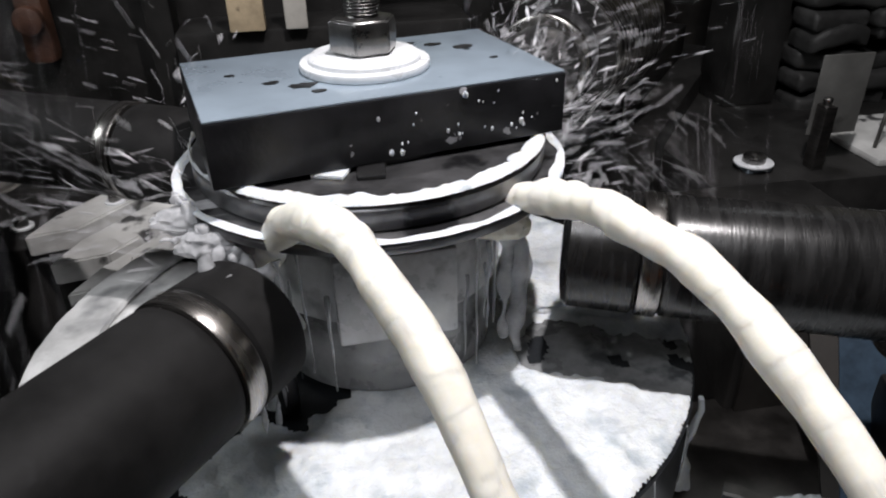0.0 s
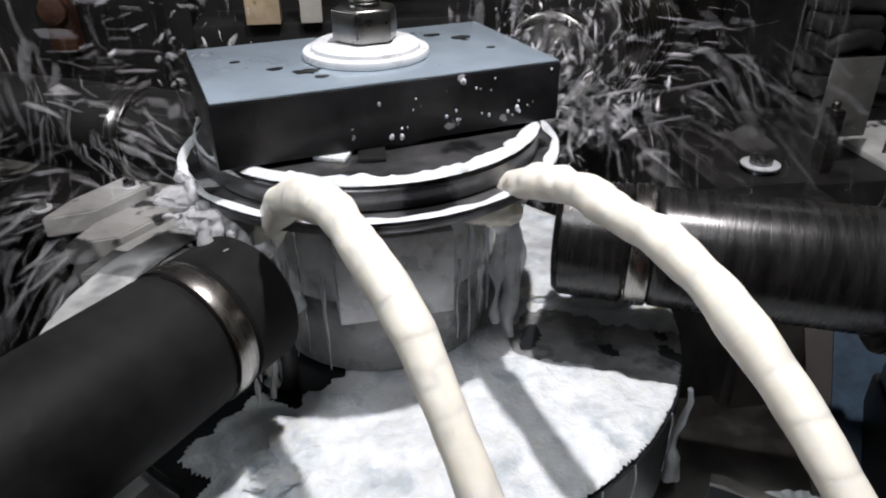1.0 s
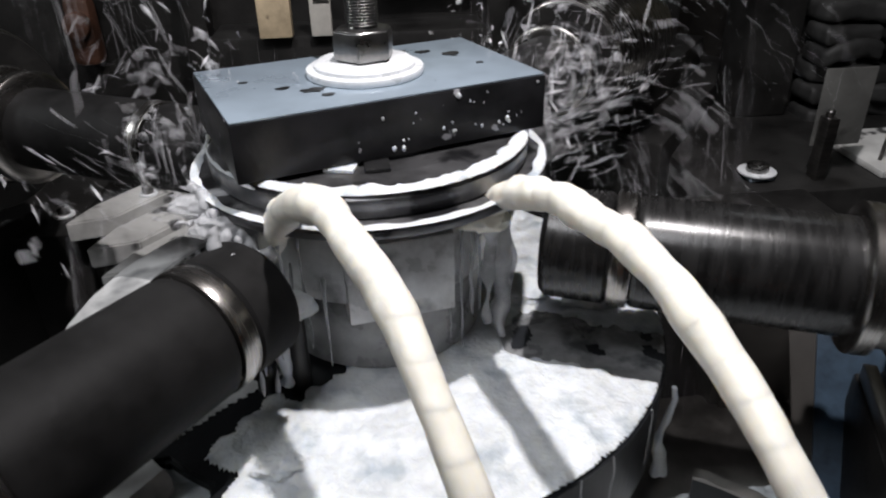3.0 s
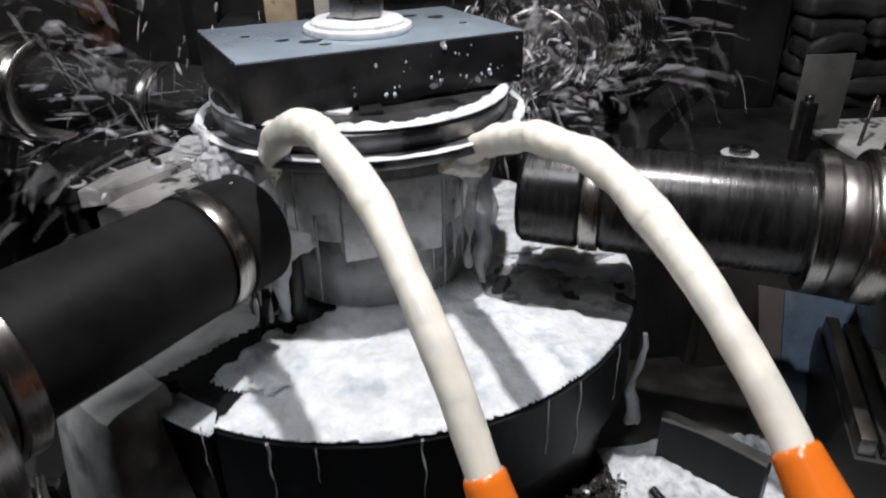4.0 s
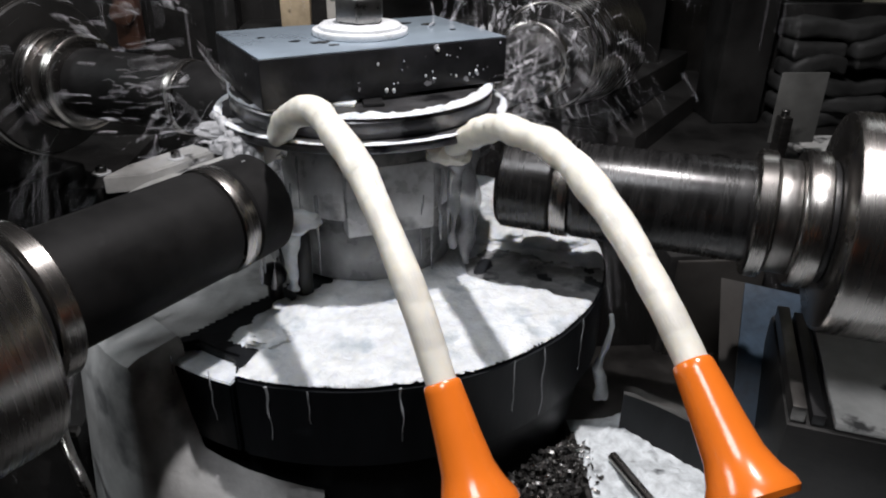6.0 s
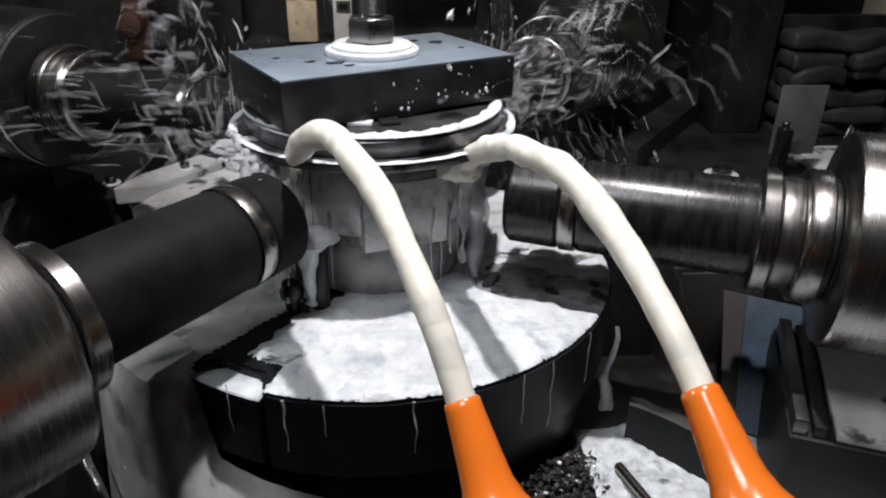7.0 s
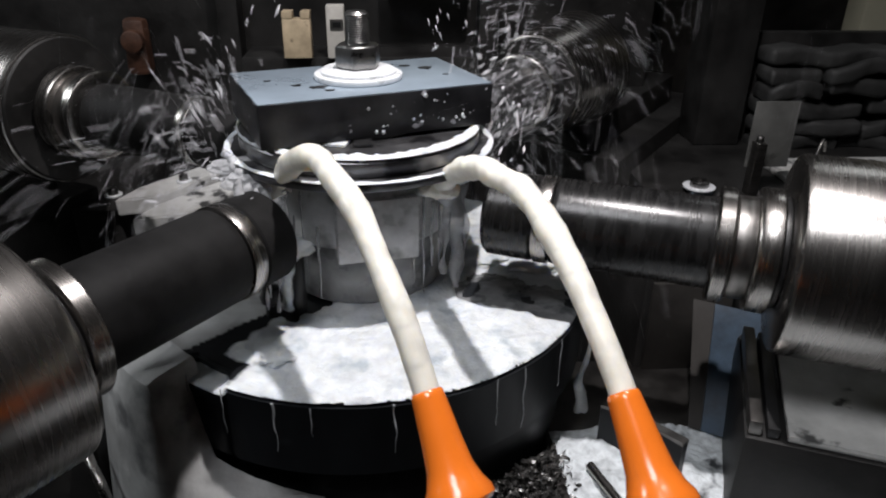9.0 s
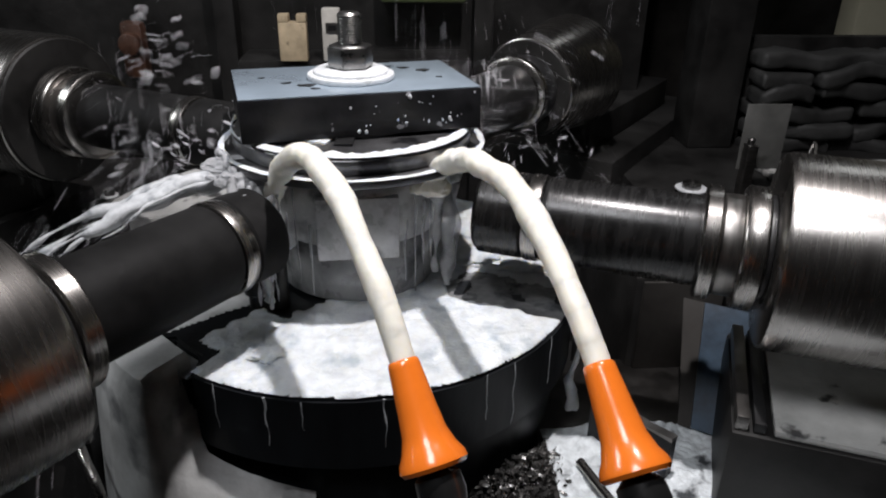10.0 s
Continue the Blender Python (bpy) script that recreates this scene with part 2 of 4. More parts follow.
def fixture():
    made = []
    # disc with a stepped slot cut in its rim
    disc = thing("fixture_disc", "thick round black cast-iron fixture disc wet with coolant", "fixture")
    a0, a1, r = radians(-157), radians(-140), 0.279
    bm = bmesh.new()
    pts = []
    seg = 96
    for i in range(seg):
        a = 2 * math.pi * i / seg - math.pi
        pts.append((r * math.cos(a), r * math.sin(a), a0 < a < a1))
    part("disc_body", prism([(x * (0.90 if s else 1), y * (0.90 if s else 1)) for x, y, s in pts], 0.062, TOP, 0.003), DISC_STEEL, disc)
    wedge = [(0.278 * math.cos(a0 + (a1 - a0) * k / 8), 0.278 * math.sin(a0 + (a1 - a0) * k / 8)) for k in range(9)]
    wedge += [(0.238 * math.cos(a0 + (a1 - a0) * k / 8), 0.238 * math.sin(a0 + (a1 - a0) * k / 8)) for k in range(8, -1, -1)]
    part("slot_step", prism(wedge, 0.063, TOP - 0.012, 0.002), DISC_STEEL, disc)
    part("step_foam", prism(wedge, TOP - 0.0118, TOP - 0.009, 0.001), FOAM, disc, "foam lying on the step in the rim")
    made.append(disc)
    # ragged foam that stays on the disc beside the slot
    def beside_slot(x, y):
        a, r = math.atan2(y, x), math.hypot(x, y)
        wob = 0.012 * noise.noise(Vector((x * 45, y * 45, 3)))
        edge = min((a - radians(-149)) * 0.2, (radians(-118) - a) * 0.2, r - 0.150)
        notch = max(0.236 - r, (a - radians(-139)) * 0.25)
        return min(edge + wob, notch, 0.2772 - r)
    part("rim_foam", foam_bed(beside_slot, 0.0025, -0.281, 0.0, -0.281, 0.0), FOAM, disc, "ragged white foam beside the slot")

    # wet grey film on the sector past the slot
    def past_slot(x, y):
        a, r = math.atan2(y, x) % (2 * math.pi), math.hypot(x, y)
        wob = 0.008 * noise.noise(Vector((x * 30, y * 30, 8)))
        return min((radians(203) - a) * 0.2 + wob * 0.5, (a - radians(128)) * 0.2 + wob, r - 0.108 + wob, 0.2772 - r)
    part("sector_film", foam_bed(past_slot, 0.0014, -0.281, 0.0, -0.16, 0.22), GREY_TABLE, disc, "wet grey film of coolant past the slot")
    # workpiece: flanged cross body with a port towards each spindle
    wp = thing("workpiece", "wet forged steel valve body with a double top flange", "workpiece")
    part("body", lathe([(0.093, TOP + 0.002), (0.0975, TOP + 0.006), (0.098, 0.220), (0.0965, 0.223), (0.0955, 0.226)], 72), WORK_STEEL, wp)
    part("upper_band", lathe([(0.0950, 0.2262), (0.1035, 0.2275), (0.1055, 0.230), (0.1055, 0.288), (0.1035, 0.292), (0.098, 0.299), (0.094, 0.3045)], 72), FLAT_STEEL, wp, "lighter machined upper band")
    # machined flats on the body, and bores that the cutters enter
    for a, w, z0, z1 in ((-100, 0.046, 0.214, 0.288), (20, 0.04, 0.2, 0.28), (100, 0.04, 0.2, 0.28)):
        part("machined_flat", block(0.080, 0.1075, -w, w, z0, z1, 0.003), FLAT_STEEL, wp, "flat machined pad", Matrix.Rotation(radians(a), 4, "Z"))
    part("lower_flange", lathe([(0.095, 0.303), (0.130, 0.311), (0.152, 0.3155), (0.155, 0.3165), (0.156, 0.318), (0.156, 0.322), (0.152, 0.3245), (0.12, 0.325)], 96), RING_STEEL, wp, "machined lower flange ring")
    part("upper_flange", lathe([(0.12, 0.324), (0.1385, 0.326), (0.140, 0.329), (0.140, 0.341), (0.137, 0.3445), (0.118, 0.345)], 96), RING_STEEL, wp, "machined upper flange ring")
    part("neck", lathe([(0.10, 0.345), (0.075, 0.3445), (0.075, 0.349)], 48), BLACK_STEEL, wp)
    for k, (r0, z0, w, hh) in enumerate(((0.140, 0.345, 0.016, 0.006), (0.156, 0.325, 0.009, 0.002))):
        bm = bmesh.new()
        path_n = 220
        rows = []
        for i in range(path_n):
            a = 2 * math.pi * i / path_n
            row = []
            wob = max(0.08, 0.5 + 0.6 * noise.noise(Vector((math.cos(a) * 5, math.sin(a) * 5, k * 7))) + 0.3 * noise.noise(Vector((math.cos(a) * 16, math.sin(a) * 16, k * 7))) + 0.35 * noise.noise(Vector((math.cos(a) * 42, math.sin(a) * 42, k * 7)))) + (0.7 if k == 0 and abs(a - 0.15) < 0.35 else 0)
            for j in range(7):
                u = j / 6
                rr = r0 + 0.001 - w * (0.15 if k == 0 and 125 < math.degrees(a) < 208 else 1) * u * (0.9 + 0.5 * noise.noise(Vector((math.cos(a) * 7, math.sin(a) * 7, 3 + k)))) - 0.0015 * (1 - u) * abs(noise.noise(Vector((math.cos(a) * 20, math.sin(a) * 20, 9))))
                z = z0 + 0.0005 + hh * wob * math.sin(math.pi * u) ** 0.7
                row.append(bm.verts.new((rr * math.cos(a), rr * math.sin(a), z)))
            rows.append(row)
        for i in range(path_n):
            for j in range(6):
                bm.faces.new((rows[i][j], rows[i][j + 1], rows[(i + 1) % path_n][j + 1], rows[(i + 1) % path_n][j]))
        part("foam_ring", bm, FOAM, wp, "white coolant foam riding on the flange")
    for a, half, mat_, tag in ((-125, 0.012, FOAM, "white foam patch beside the spacer"), (-107, 0.010, BLACK_STEEL, "black spacer under the clamp plate")):
        part("flange_pad", block(0.076, 0.100, -half, half, 0.3452, 0.3486, 0.001), mat_, wp, tag, Matrix.Rotation(radians(a), 4, "Z"))
    made.append(wp)
    pin = thing("locating_post", "black locating post capped with white foam on the disc", "post")
    x, y = 0.130 * math.cos(radians(-145)), 0.130 * math.sin(radians(-145))
    part("post_body", lathe([(0.0095, TOP + 0.001), (0.0095, 0.222), (0.008, 0.226)], 28), BLACK_STEEL, pin, "", Matrix.Translation((x, y, 0)))
    part("foam_cap", roughen(lathe([(0.009, 0.2262), (0.021, 0.228), (0.025, 0.233), (0.022, 0.239), (0.010, 0.242)], 36), 0.006, 60), FOAM, pin, "white foam cap", Matrix.Translation((x - 0.004, y, 0)))
    curtain = [Vector((x - 0.013 + 0.0012 * math.sin(k * 0.7), y - 0.006, 0.230 - 0.0048 * k)) for k in range(15)]
    part("foam_curtain", roughen(tube(curtain, [0.012, 0.011, 0.010, 0.009, 0.0085, 0.008, 0.007, 0.0065, 0.006, 0.0055, 0.005, 0.0048, 0.0045, 0.005, 0.007], 18), 0.0022, 90), FOAM, pin, "white foam running down the post")
    made.append(pin)
    pin = thing("locating_pin", "small black domed pin standing on the disc", "pin")
    x, y = 0.150 * math.cos(radians(-154)), 0.150 * math.sin(radians(-154))
    part("pin_body", lathe([(0.008, TOP + 0.001), (0.008, 0.166), (0.0125, 0.169), (0.0135, 0.177), (0.010, 0.186), (0.003, 0.189)], 28), BLACK_STEEL, pin, "", Matrix.Translation((x, y, 0)))
    made.append(pin)
    # clamp plate, washer, nut and stud
    plate = thing("clamp_plate", "thick rectangular black clamp plate with a wet bluish top face", "clamp plate")
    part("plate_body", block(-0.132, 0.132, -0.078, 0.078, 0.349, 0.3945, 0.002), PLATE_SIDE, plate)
    part("top_face", block(-0.131, 0.131, -0.077, 0.077, 0.3946, 0.3962, 0.0006), PLATE_TOP, plate, "wet machined top face with bluish glare in its colour")
    for bx, by, br, seed in ((-0.075, -0.012, 0.0045, 1), (-0.055, -0.028, 0.0075, 2), (-0.048, -0.046, 0.004, 3), (0.072, 0.040, 0.006, 4), (0.092, 0.022, 0.007, 5), (0.055, 0.052, 0.004, 6), (-0.10, 0.02, 0.003, 7), (0.10, -0.02, 0.003, 8)):
        bl = bmesh.new()
        ring = [bl.verts.new((bx + br * math.cos(a) * (1.3 + 0.7 * noise.noise(Vector((math.cos(a) * 2, math.sin(a) * 2, seed)))), by + br * math.sin(a) * (0.8 + 0.6 * noise.noise(Vector((math.cos(a) * 2, math.sin(a) * 2, seed + 5)))), 0.39632)) for a in (2 * math.pi * i / 20 for i in range(20))]
        f = bl.faces.new(ring)
        up = bmesh.ops.extrude_face_region(bl, geom=[f])
        for v in up["geom"]:
            if isinstance(v, bmesh.types.BMVert):
                v.co.z += 0.0005
        part("oil_blotch", bl, BLACK_STEEL, plate, "black oil blotch")
    rnd = random.Random(31)
    for k in range(26):
        r = rnd.choice((0.0007, 0.0008, 0.0010, 0.0014, 0.0021))
        bl = bmesh.new()
        bmesh.ops.create_icosphere(bl, subdivisions=2, radius=r)
        for v in bl.verts:
            v.co = Vector((v.co.x * 0.9, v.co.y * 0.45, v.co.z * 1.3)) * (1 + 0.3 * noise.noise(v.co * 600 + Vector((k, 0, 0))))
        bmesh.ops.translate(bl, verts=bl.verts, vec=(-0.03 + 0.158 * rnd.random() ** 0.7, -0.0783, rnd.uniform(0.353, 0.391)))
        part("coolant_drop", bl, FOAM, plate, "white coolant drop clinging to the plate")
    made.append(plate)
    washer = thing("washer", "stepped bright zinc washer on the clamp plate", "washer")
    part("lower_disc", drum(0.050, 0.3963, 0.4025, 0.0015, 72), WASHER_STEEL, washer)
    part("upper_disc", lathe([(0.043, 0.4026), (0.043, 0.4055), (0.040, 0.4075), (0.018, 0.4085)], 72), WASHER_STEEL, washer)
    made.append(washer)
    bm = lathe([(0.020, 0.4087), (0.0255, 0.4095), (0.0265, 0.412), (0.0265, 0.431), (0.025, 0.4335), (0.019, 0.4345)], 6)
    bmesh.ops.bevel(bm, geom=bm.edges[:], offset=0.0012, segments=2, affect="EDGES")
    made.append(solo("hex_nut", bm, NUT_STEEL, "wet dark steel hexagon nut on the stud", "nut"))
    prof = [(0.0128, 0.4346)]
    z = 0.436
    while z < 0.466:
        prof += [(0.0122, z), (0.0138, z + 0.0012)]
        z += 0.0024
    prof += [(0.0125, z), (0.0105, z + 0.002)]
    made.append(solo("threaded_stud", lathe(prof, 36), NUT_STEEL, "threaded steel stud standing through the nut", "stud"))
    return made


FIXTURE = fixture()


def bar_shadow(x, y, wob):
    """Below nought on the strip where the glossy bar's shadow on the foam is painted."""
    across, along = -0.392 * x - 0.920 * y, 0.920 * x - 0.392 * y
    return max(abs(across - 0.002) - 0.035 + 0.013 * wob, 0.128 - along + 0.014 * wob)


def shadow_depth(x, y):
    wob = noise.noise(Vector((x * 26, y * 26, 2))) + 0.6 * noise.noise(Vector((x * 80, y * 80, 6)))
    return min(0.2772 - math.hypot(x, y), 0.006 - bar_shadow(x, y, wob), 0.006 + 0.02 * noise.noise(Vector((x * 34, y * 34, 12)))) if x > 0.09 else -1.0


def puddle_depth(x, y):
    """How far inside the foam a spot lies: off the rim, off the body, off the glossy bar's painted shadow, off the bare
    iron beneath the other near bar.
    """
    r, wob = math.hypot(x, y), noise.noise(Vector((x * 26, y * 26, 2))) + 0.6 * noise.noise(Vector((x * 80, y * 80, 6)))
    d = min(0.2772 - r + 0.0012 * wob, r - 0.088)
    if d < 0:
        return d
    d = min(d, bar_shadow(x, y, wob))
    left = -0.8 * x + 0.6 * y
    d = min(d, -0.018 - left + 0.016 * wob if x < 0 else 1.0)
    return min(d, max(0.234 - r, (math.atan2(y, x) + radians(107)) * 0.2) + 0.006 * wob)


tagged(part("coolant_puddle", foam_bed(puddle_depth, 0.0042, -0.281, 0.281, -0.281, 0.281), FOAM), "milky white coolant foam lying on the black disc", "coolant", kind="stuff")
# dark grey sheet in a gap of the foam paints the right bar's shadow
SHADED_FOAM = material("foam darkened as bar shadow", (0.20, 0.205, 0.21), 0.3, 0.0, 0.4, 30, 0.5, 140, stain=((0.05, 0.055, 0.06), 28, 0.54, 0.14), coat=0.3)
tagged(part("bar_shadow_patch", foam_bed(shadow_depth, 0.0012, 0.08, 0.281, -0.18, 0.02), SHADED_FOAM), "dark grey patch standing for the boring bar's shadow on the foam", "coolant", kind="stuff")

# lower table that the disc turns on
table = thing("rotary_table", "wet rotary table with a grey cast apron under the disc", "table")
part("table_core", lathe([(0.24, -0.262), (0.262, 0.02), (0.264, 0.055), (0.26, 0.0612), (0.05, 0.0615)], 96), DISC_STEEL, table)


def apron_ring():
    """Grey casting round the table: a high shoulder that falls away in one sweep to a low narrow lip."""
    bm = bmesh.new()
    rows = []
    for k in range(151):
        a = 112 + k
        fall = min(1.0, max(0.0, (a - 229) / 8))
        fall = fall * fall * (3 - 2 * fall)
        top = 0.1492 - 0.092 * fall - 0.02 * max(0, (a - 235) / 27)
        outer = 0.322 - max(0, (a - 226) / 36) ** 1.5 * 0.040
        inner = 0.283 - 0.004 * fall
        lip = 0.022 * (1 - fall)
        ring = [(inner, -0.262), (inner, top + 0.0055 - 0.012 * fall), (inner - lip, top + 0.0057 - 0.011 * fall), (inner - lip + 0.002, top + 0.009 * (1 - fall)), (outer - 0.016, top + 0.006 - 0.029 * fall), (outer - 0.006, top + 0.002 - 0.041 * fall), (outer - 0.001, top - 0.014 - 0.036 * fall), (outer + 0.003, top - 0.03 - 0.036 * fall), (outer + 0.022, -0.08), (outer + 0.034, -0.262)]
        c, n = math.cos(radians(a)), math.sin(radians(a))
        rows.append([bm.verts.new((r * c, r * n, z)) for r, z in ring])
    for p, q in zip(rows, rows[1:]):
        for i in range(len(p)):
            bm.faces.new((p[i], p[(i + 1) % len(p)], q[(i + 1) % len(p)], q[i]))
    bm.faces.new(rows[0])
    bm.faces.new(rows[-1])
    return bm


part("apron", roughen(apron_ring(), 0.0011, 60, 3), GREY_TABLE, table, "wet grey cast-iron apron with a high shoulder")


# ---- boring spindles ----
def spindle(direction, z, tip, ring, bar, bar_r, house, house_r, far, double, mat, label, far_r=0):
    d = Vector((math.cos(radians(direction)), math.sin(radians(direction)), 0))
    m = Matrix.Translation((0, 0, z)) @ d.to_track_quat("Z", "Y").to_matrix().to_4x4()
    s = thing("boring_spindle", label, "spindle", m, "boring spindles round the fixture")
    k = bar_r / 0.049
    part("cutter_head", lathe([(0.030 * k, tip), (0.044 * k, tip + 0.002), (0.0485 * k, tip + 0.007), (0.049 * k, ring - 0.004), (0.046 * k, ring - 0.001)], 64), mat, s, "dark cutter head")
    part("head_ring", drum(0.0500 * k, ring, ring + 0.017, 0.0018), BRIGHT_STEEL, s, "bright steel ring")
    part("boring_bar", lathe([(0.046 * k, ring + 0.0172), (0.0485 * k, ring + 0.020), (0.0488 * k, ring + 0.025), (0.0492 * k, bar - 0.004), (0.049 * k, bar)], 72), mat, s, "black boring bar")
    part("collar", lathe([(0.052, bar), (0.059, bar + 0.001), (0.0615, bar + 0.003), (0.0615, bar + 0.016), (0.059, bar + 0.018), (0.054, bar + 0.020)], 72), BRIGHT_STEEL, s, "bright turned collar")
    end = bar + 0.0202
    if double:
        part("groove", drum(0.0545, end, bar + 0.039, 0.001), DULL_STEEL, s)
        part("collar", lathe([(0.055, bar + 0.0392), (0.063, bar + 0.040), (0.0655, bar + 0.043), (0.0655, bar + 0.060), (0.062, bar + 0.0625)], 72), BRIGHT_STEEL, s, "bright turned collar")
        end = bar + 0.0627
    part("seal", drum(0.058, end, house - 0.0004, 0.001), BLACK_STEEL, s)
    # the two rear housings get an end face darker than their bodies
    if direction > 0:
        part("face_plate", lathe([(0.0585, house - 0.003), (house_r - 0.006, house - 0.003), (house_r - 0.004, house - 0.001), (house_r - 0.004, house + 0.0005)], 72), DARK_PAINT, s, "dark end face")
    part("quill_housing", lathe([(0.05, house), (house_r - 0.006, house + 0.001), (house_r - 0.002, house + 0.003), (house_r, house + 0.008), (far_r or house_r, far)], 96), BRIGHT_STEEL, s, "brushed steel quill housing")
    return s


spindle(-23.1, 0.255, 0.160, 0.220, 0.405, 0.049, 0.474, 0.104, 1.1, True, BAR_GLOSS, "black boring bar in a brushed steel quill, foam beneath it")
spindle(-127.0, 0.262, 0.160, 0.207, 0.380, 0.049, 0.416, 0.098, 0.62, False, BAR_MATTE, "black boring bar in a brushed steel quill beside the nozzles")
spindle(152.5, 0.302, 0.150, 0.232, 0.408, 0.0445, 0.478, 0.106, 1.1, True, BAR_MATTE, "black boring bar with ringed head behind the fixture")
spindle(52.8, 0.298, 0.170, 0.213, 0.400, 0.049, 0.458, 0.086, 0.64, False, BLACK_STEEL, "shaded boring bar in a quill behind the clamp plate", 0.104)


# ---- coolant nozzles and jets ----
def jet_point(tip, end, c, s):
    a, b = Vector((*tip, 0)), Vector((*end, 0))
    u = (b - a).normalized()
    p = a + u * s
    p.z = c[0] + c[1] * s + c[2] * s * s
    return p


# each jet: plan of its arc, its end, then rows of time, height, slope and fall of the arc, and how far out the nozzle sits
JETS = (
    ((0.052, -0.410), (-0.084, -0.100), 0.352, ((0.0, 0.200, 1.65, -4.05, 0.0), (2.5, 0.233, 1.492, -3.914, 0.0), (4.5, 0.272, 1.123, -3.06, -0.012), (6.5, 0.277, 1.07, -2.896, -0.013), (7.5, 0.285, 0.99, -2.794, -0.017), (8.5, 0.298, 0.896, -2.65, -0.023), (9.0, 0.282, 1.041, -2.872, -0.010), (10.0, 0.272, 1.149, -3.196, 0.006))),
    ((0.190, -0.435), (0.090, -0.080), 0.362, ((0.0, 0.261, 0.91, -2.132, 0.0), (2.5, 0.271, 0.887, -2.167, 0.0), (4.5, 0.305, 0.672, -1.9, -0.020), (6.5, 0.306, 0.634, -1.792, -0.018), (7.5, 0.298, 0.709, -1.931, -0.018), (8.5, 0.305, 0.667, -1.864, -0.018), (9.0, 0.279, 0.841, -2.167, -0.002), (10.0, 0.275, 0.883, -2.181, 0.011))),
)
CUTS = 18


def jet_state(rows, t):
    for a, b in zip(rows, rows[1:]):
        if t <= b[0]:
            f = (t - a[0]) / (b[0] - a[0])
            f = f * f * (3 - 2 * f)
            return [p + (q - p) * f for p, q in zip(a[1:], b[1:])]
    return list(rows[-1][1:])


def jet_pose(tip, end, c, s):
    """The pose on the arc at s: x along the arc, level y."""
    u = (Vector((*end, 0)) - Vector((*tip, 0))).normalized()
    d = (u + Vector((0, 0, c[1] + 2 * c[2] * s))).normalized()
    y = Vector((0, 0, 1)).cross(u)
    z = d.cross(y)
    m = Matrix((d, y, z)).transposed().to_4x4()
    m.translation = jet_point(tip, end, c, s)
    return m


def nozzle_and_jet(tip, end, length, rows, seed):
    nz = thing("coolant_nozzle", "glossy orange plastic coolant nozzle on a black ball joint", "nozzle", None, "coolant nozzles")
    turn = Matrix.Rotation(radians(90), 4, "Y")
    part("nozzle_cone", lathe([(0.0085, 0.001), (0.0105, 0.0015), (0.0116, 0.0), (0.0120, -0.004), (0.0146, -0.035), (0.0164, -0.051), (0.0200, -0.062), (0.0240, -0.069), (0.0250, -0.074), (0.0230, -0.077), (0.015, -0.075)], 48), ORANGE, nz, "", turn)
    part("ball_joint", lathe([(0.010, -0.076), (0.0165, -0.082), (0.0175, -0.094), (0.015, -0.106), (0.017, -0.112), (0.0195, -0.122), (0.017, -0.133), (0.008, -0.136)], 40), BLACK_PLASTIC, nz, "black plastic ball joint", turn)
    hose = [Vector((0, 0, -0.134 - 0.028 * k)) for k in range(9)]
    part("hose_segment", tube(hose, [0.015 + 0.003 * (k % 2) for k in range(9)], 18), BLACK_PLASTIC, nz, "segmented black coolant hose", turn)
    jet = []
    c = jet_state(rows, 4.0)
    for k in range(CUTS):
        f0, f1 = k / CUTS, (k + 1) / CUTS
        s0, s1 = c[3] + (length - c[3]) * f0 - 0.013, c[3] + (length - c[3]) * f1 + 0.014
        back = jet_pose(tip, end, c, c[3] + (length - c[3]) * (f0 + f1) / 2).inverted()
        path, radii = [], []
        for i in range(17):
            s = s0 + (s1 - s0) * i / 16
            p = back @ jet_point(tip, end, c, s)
            f = max(s - c[3], 0) / length
            r = 0.0097 + 0.0018 * min(1, f * 1.5) + 0.0026 * noise.noise(Vector((s * 24, seed, 0))) * min(1, f * 3)
            wob = 0.0026 * min(1, f * 3)
            path.append(p + Vector((0, wob * noise.noise(Vector((s * 18, seed + 4, 0))), wob * noise.noise(Vector((s * 18, seed + 9, 0))))))
            if k == CUTS - 1:
                r *= 1 - 0.5 * max(0, (i - 8) / 8) ** 2
            radii.append(r * {0: 0.80, 1: 0.93, 2: 0.98, 14: 0.98, 15: 0.93, 16: 0.80}.get(i, 1))
        bm = tube(path, radii, 28)
        bm.normal_update()
        for v in bm.verts:
            at = back.inverted() @ v.co
            v.co += v.normal * noise.noise(at * 70 + Vector((seed, 0, 0))) * (0.0005 + 0.0028 * max(0, (at - jet_point(tip, end, c, c[3])).length / length) ** 3)
        jet.append(solo("coolant_jet", bm, COOLANT, "thick cream-white jet of milky coolant arching from a nozzle", "coolant jet", None, "pieces of the coolant jets"))
    return nz, jet


NOZZLES = [nozzle_and_jet(*j, 3.7 + 5 * i) for i, j in enumerate(JETS)]


# ---- coolant running down and piling up ----
def blob(name, at, size, seed, label, mat=None, squash=1.0):
    bm = bmesh.new()
    bmesh.ops.create_icosphere(bm, subdivisions=4, radius=1)
    for v in bm.verts:
        n = v.co.normalized()
        k = 1 + squash * (0.35 * noise.noise(n * 1.7 + Vector((seed, 0, 0))) + 0.22 * noise.noise(n * 4.1 + Vector((0, seed, 0))) + 0.1 * noise.noise(n * 9 + Vector((0, 0, seed))))
        v.co = Vector((n.x * size[0] * k, n.y * size[1] * k, n.z * size[2] * k))
    return solo(name, bm, mat or FOAM, label, "foam", Matrix.Translation(at), "lumps of coolant foam")


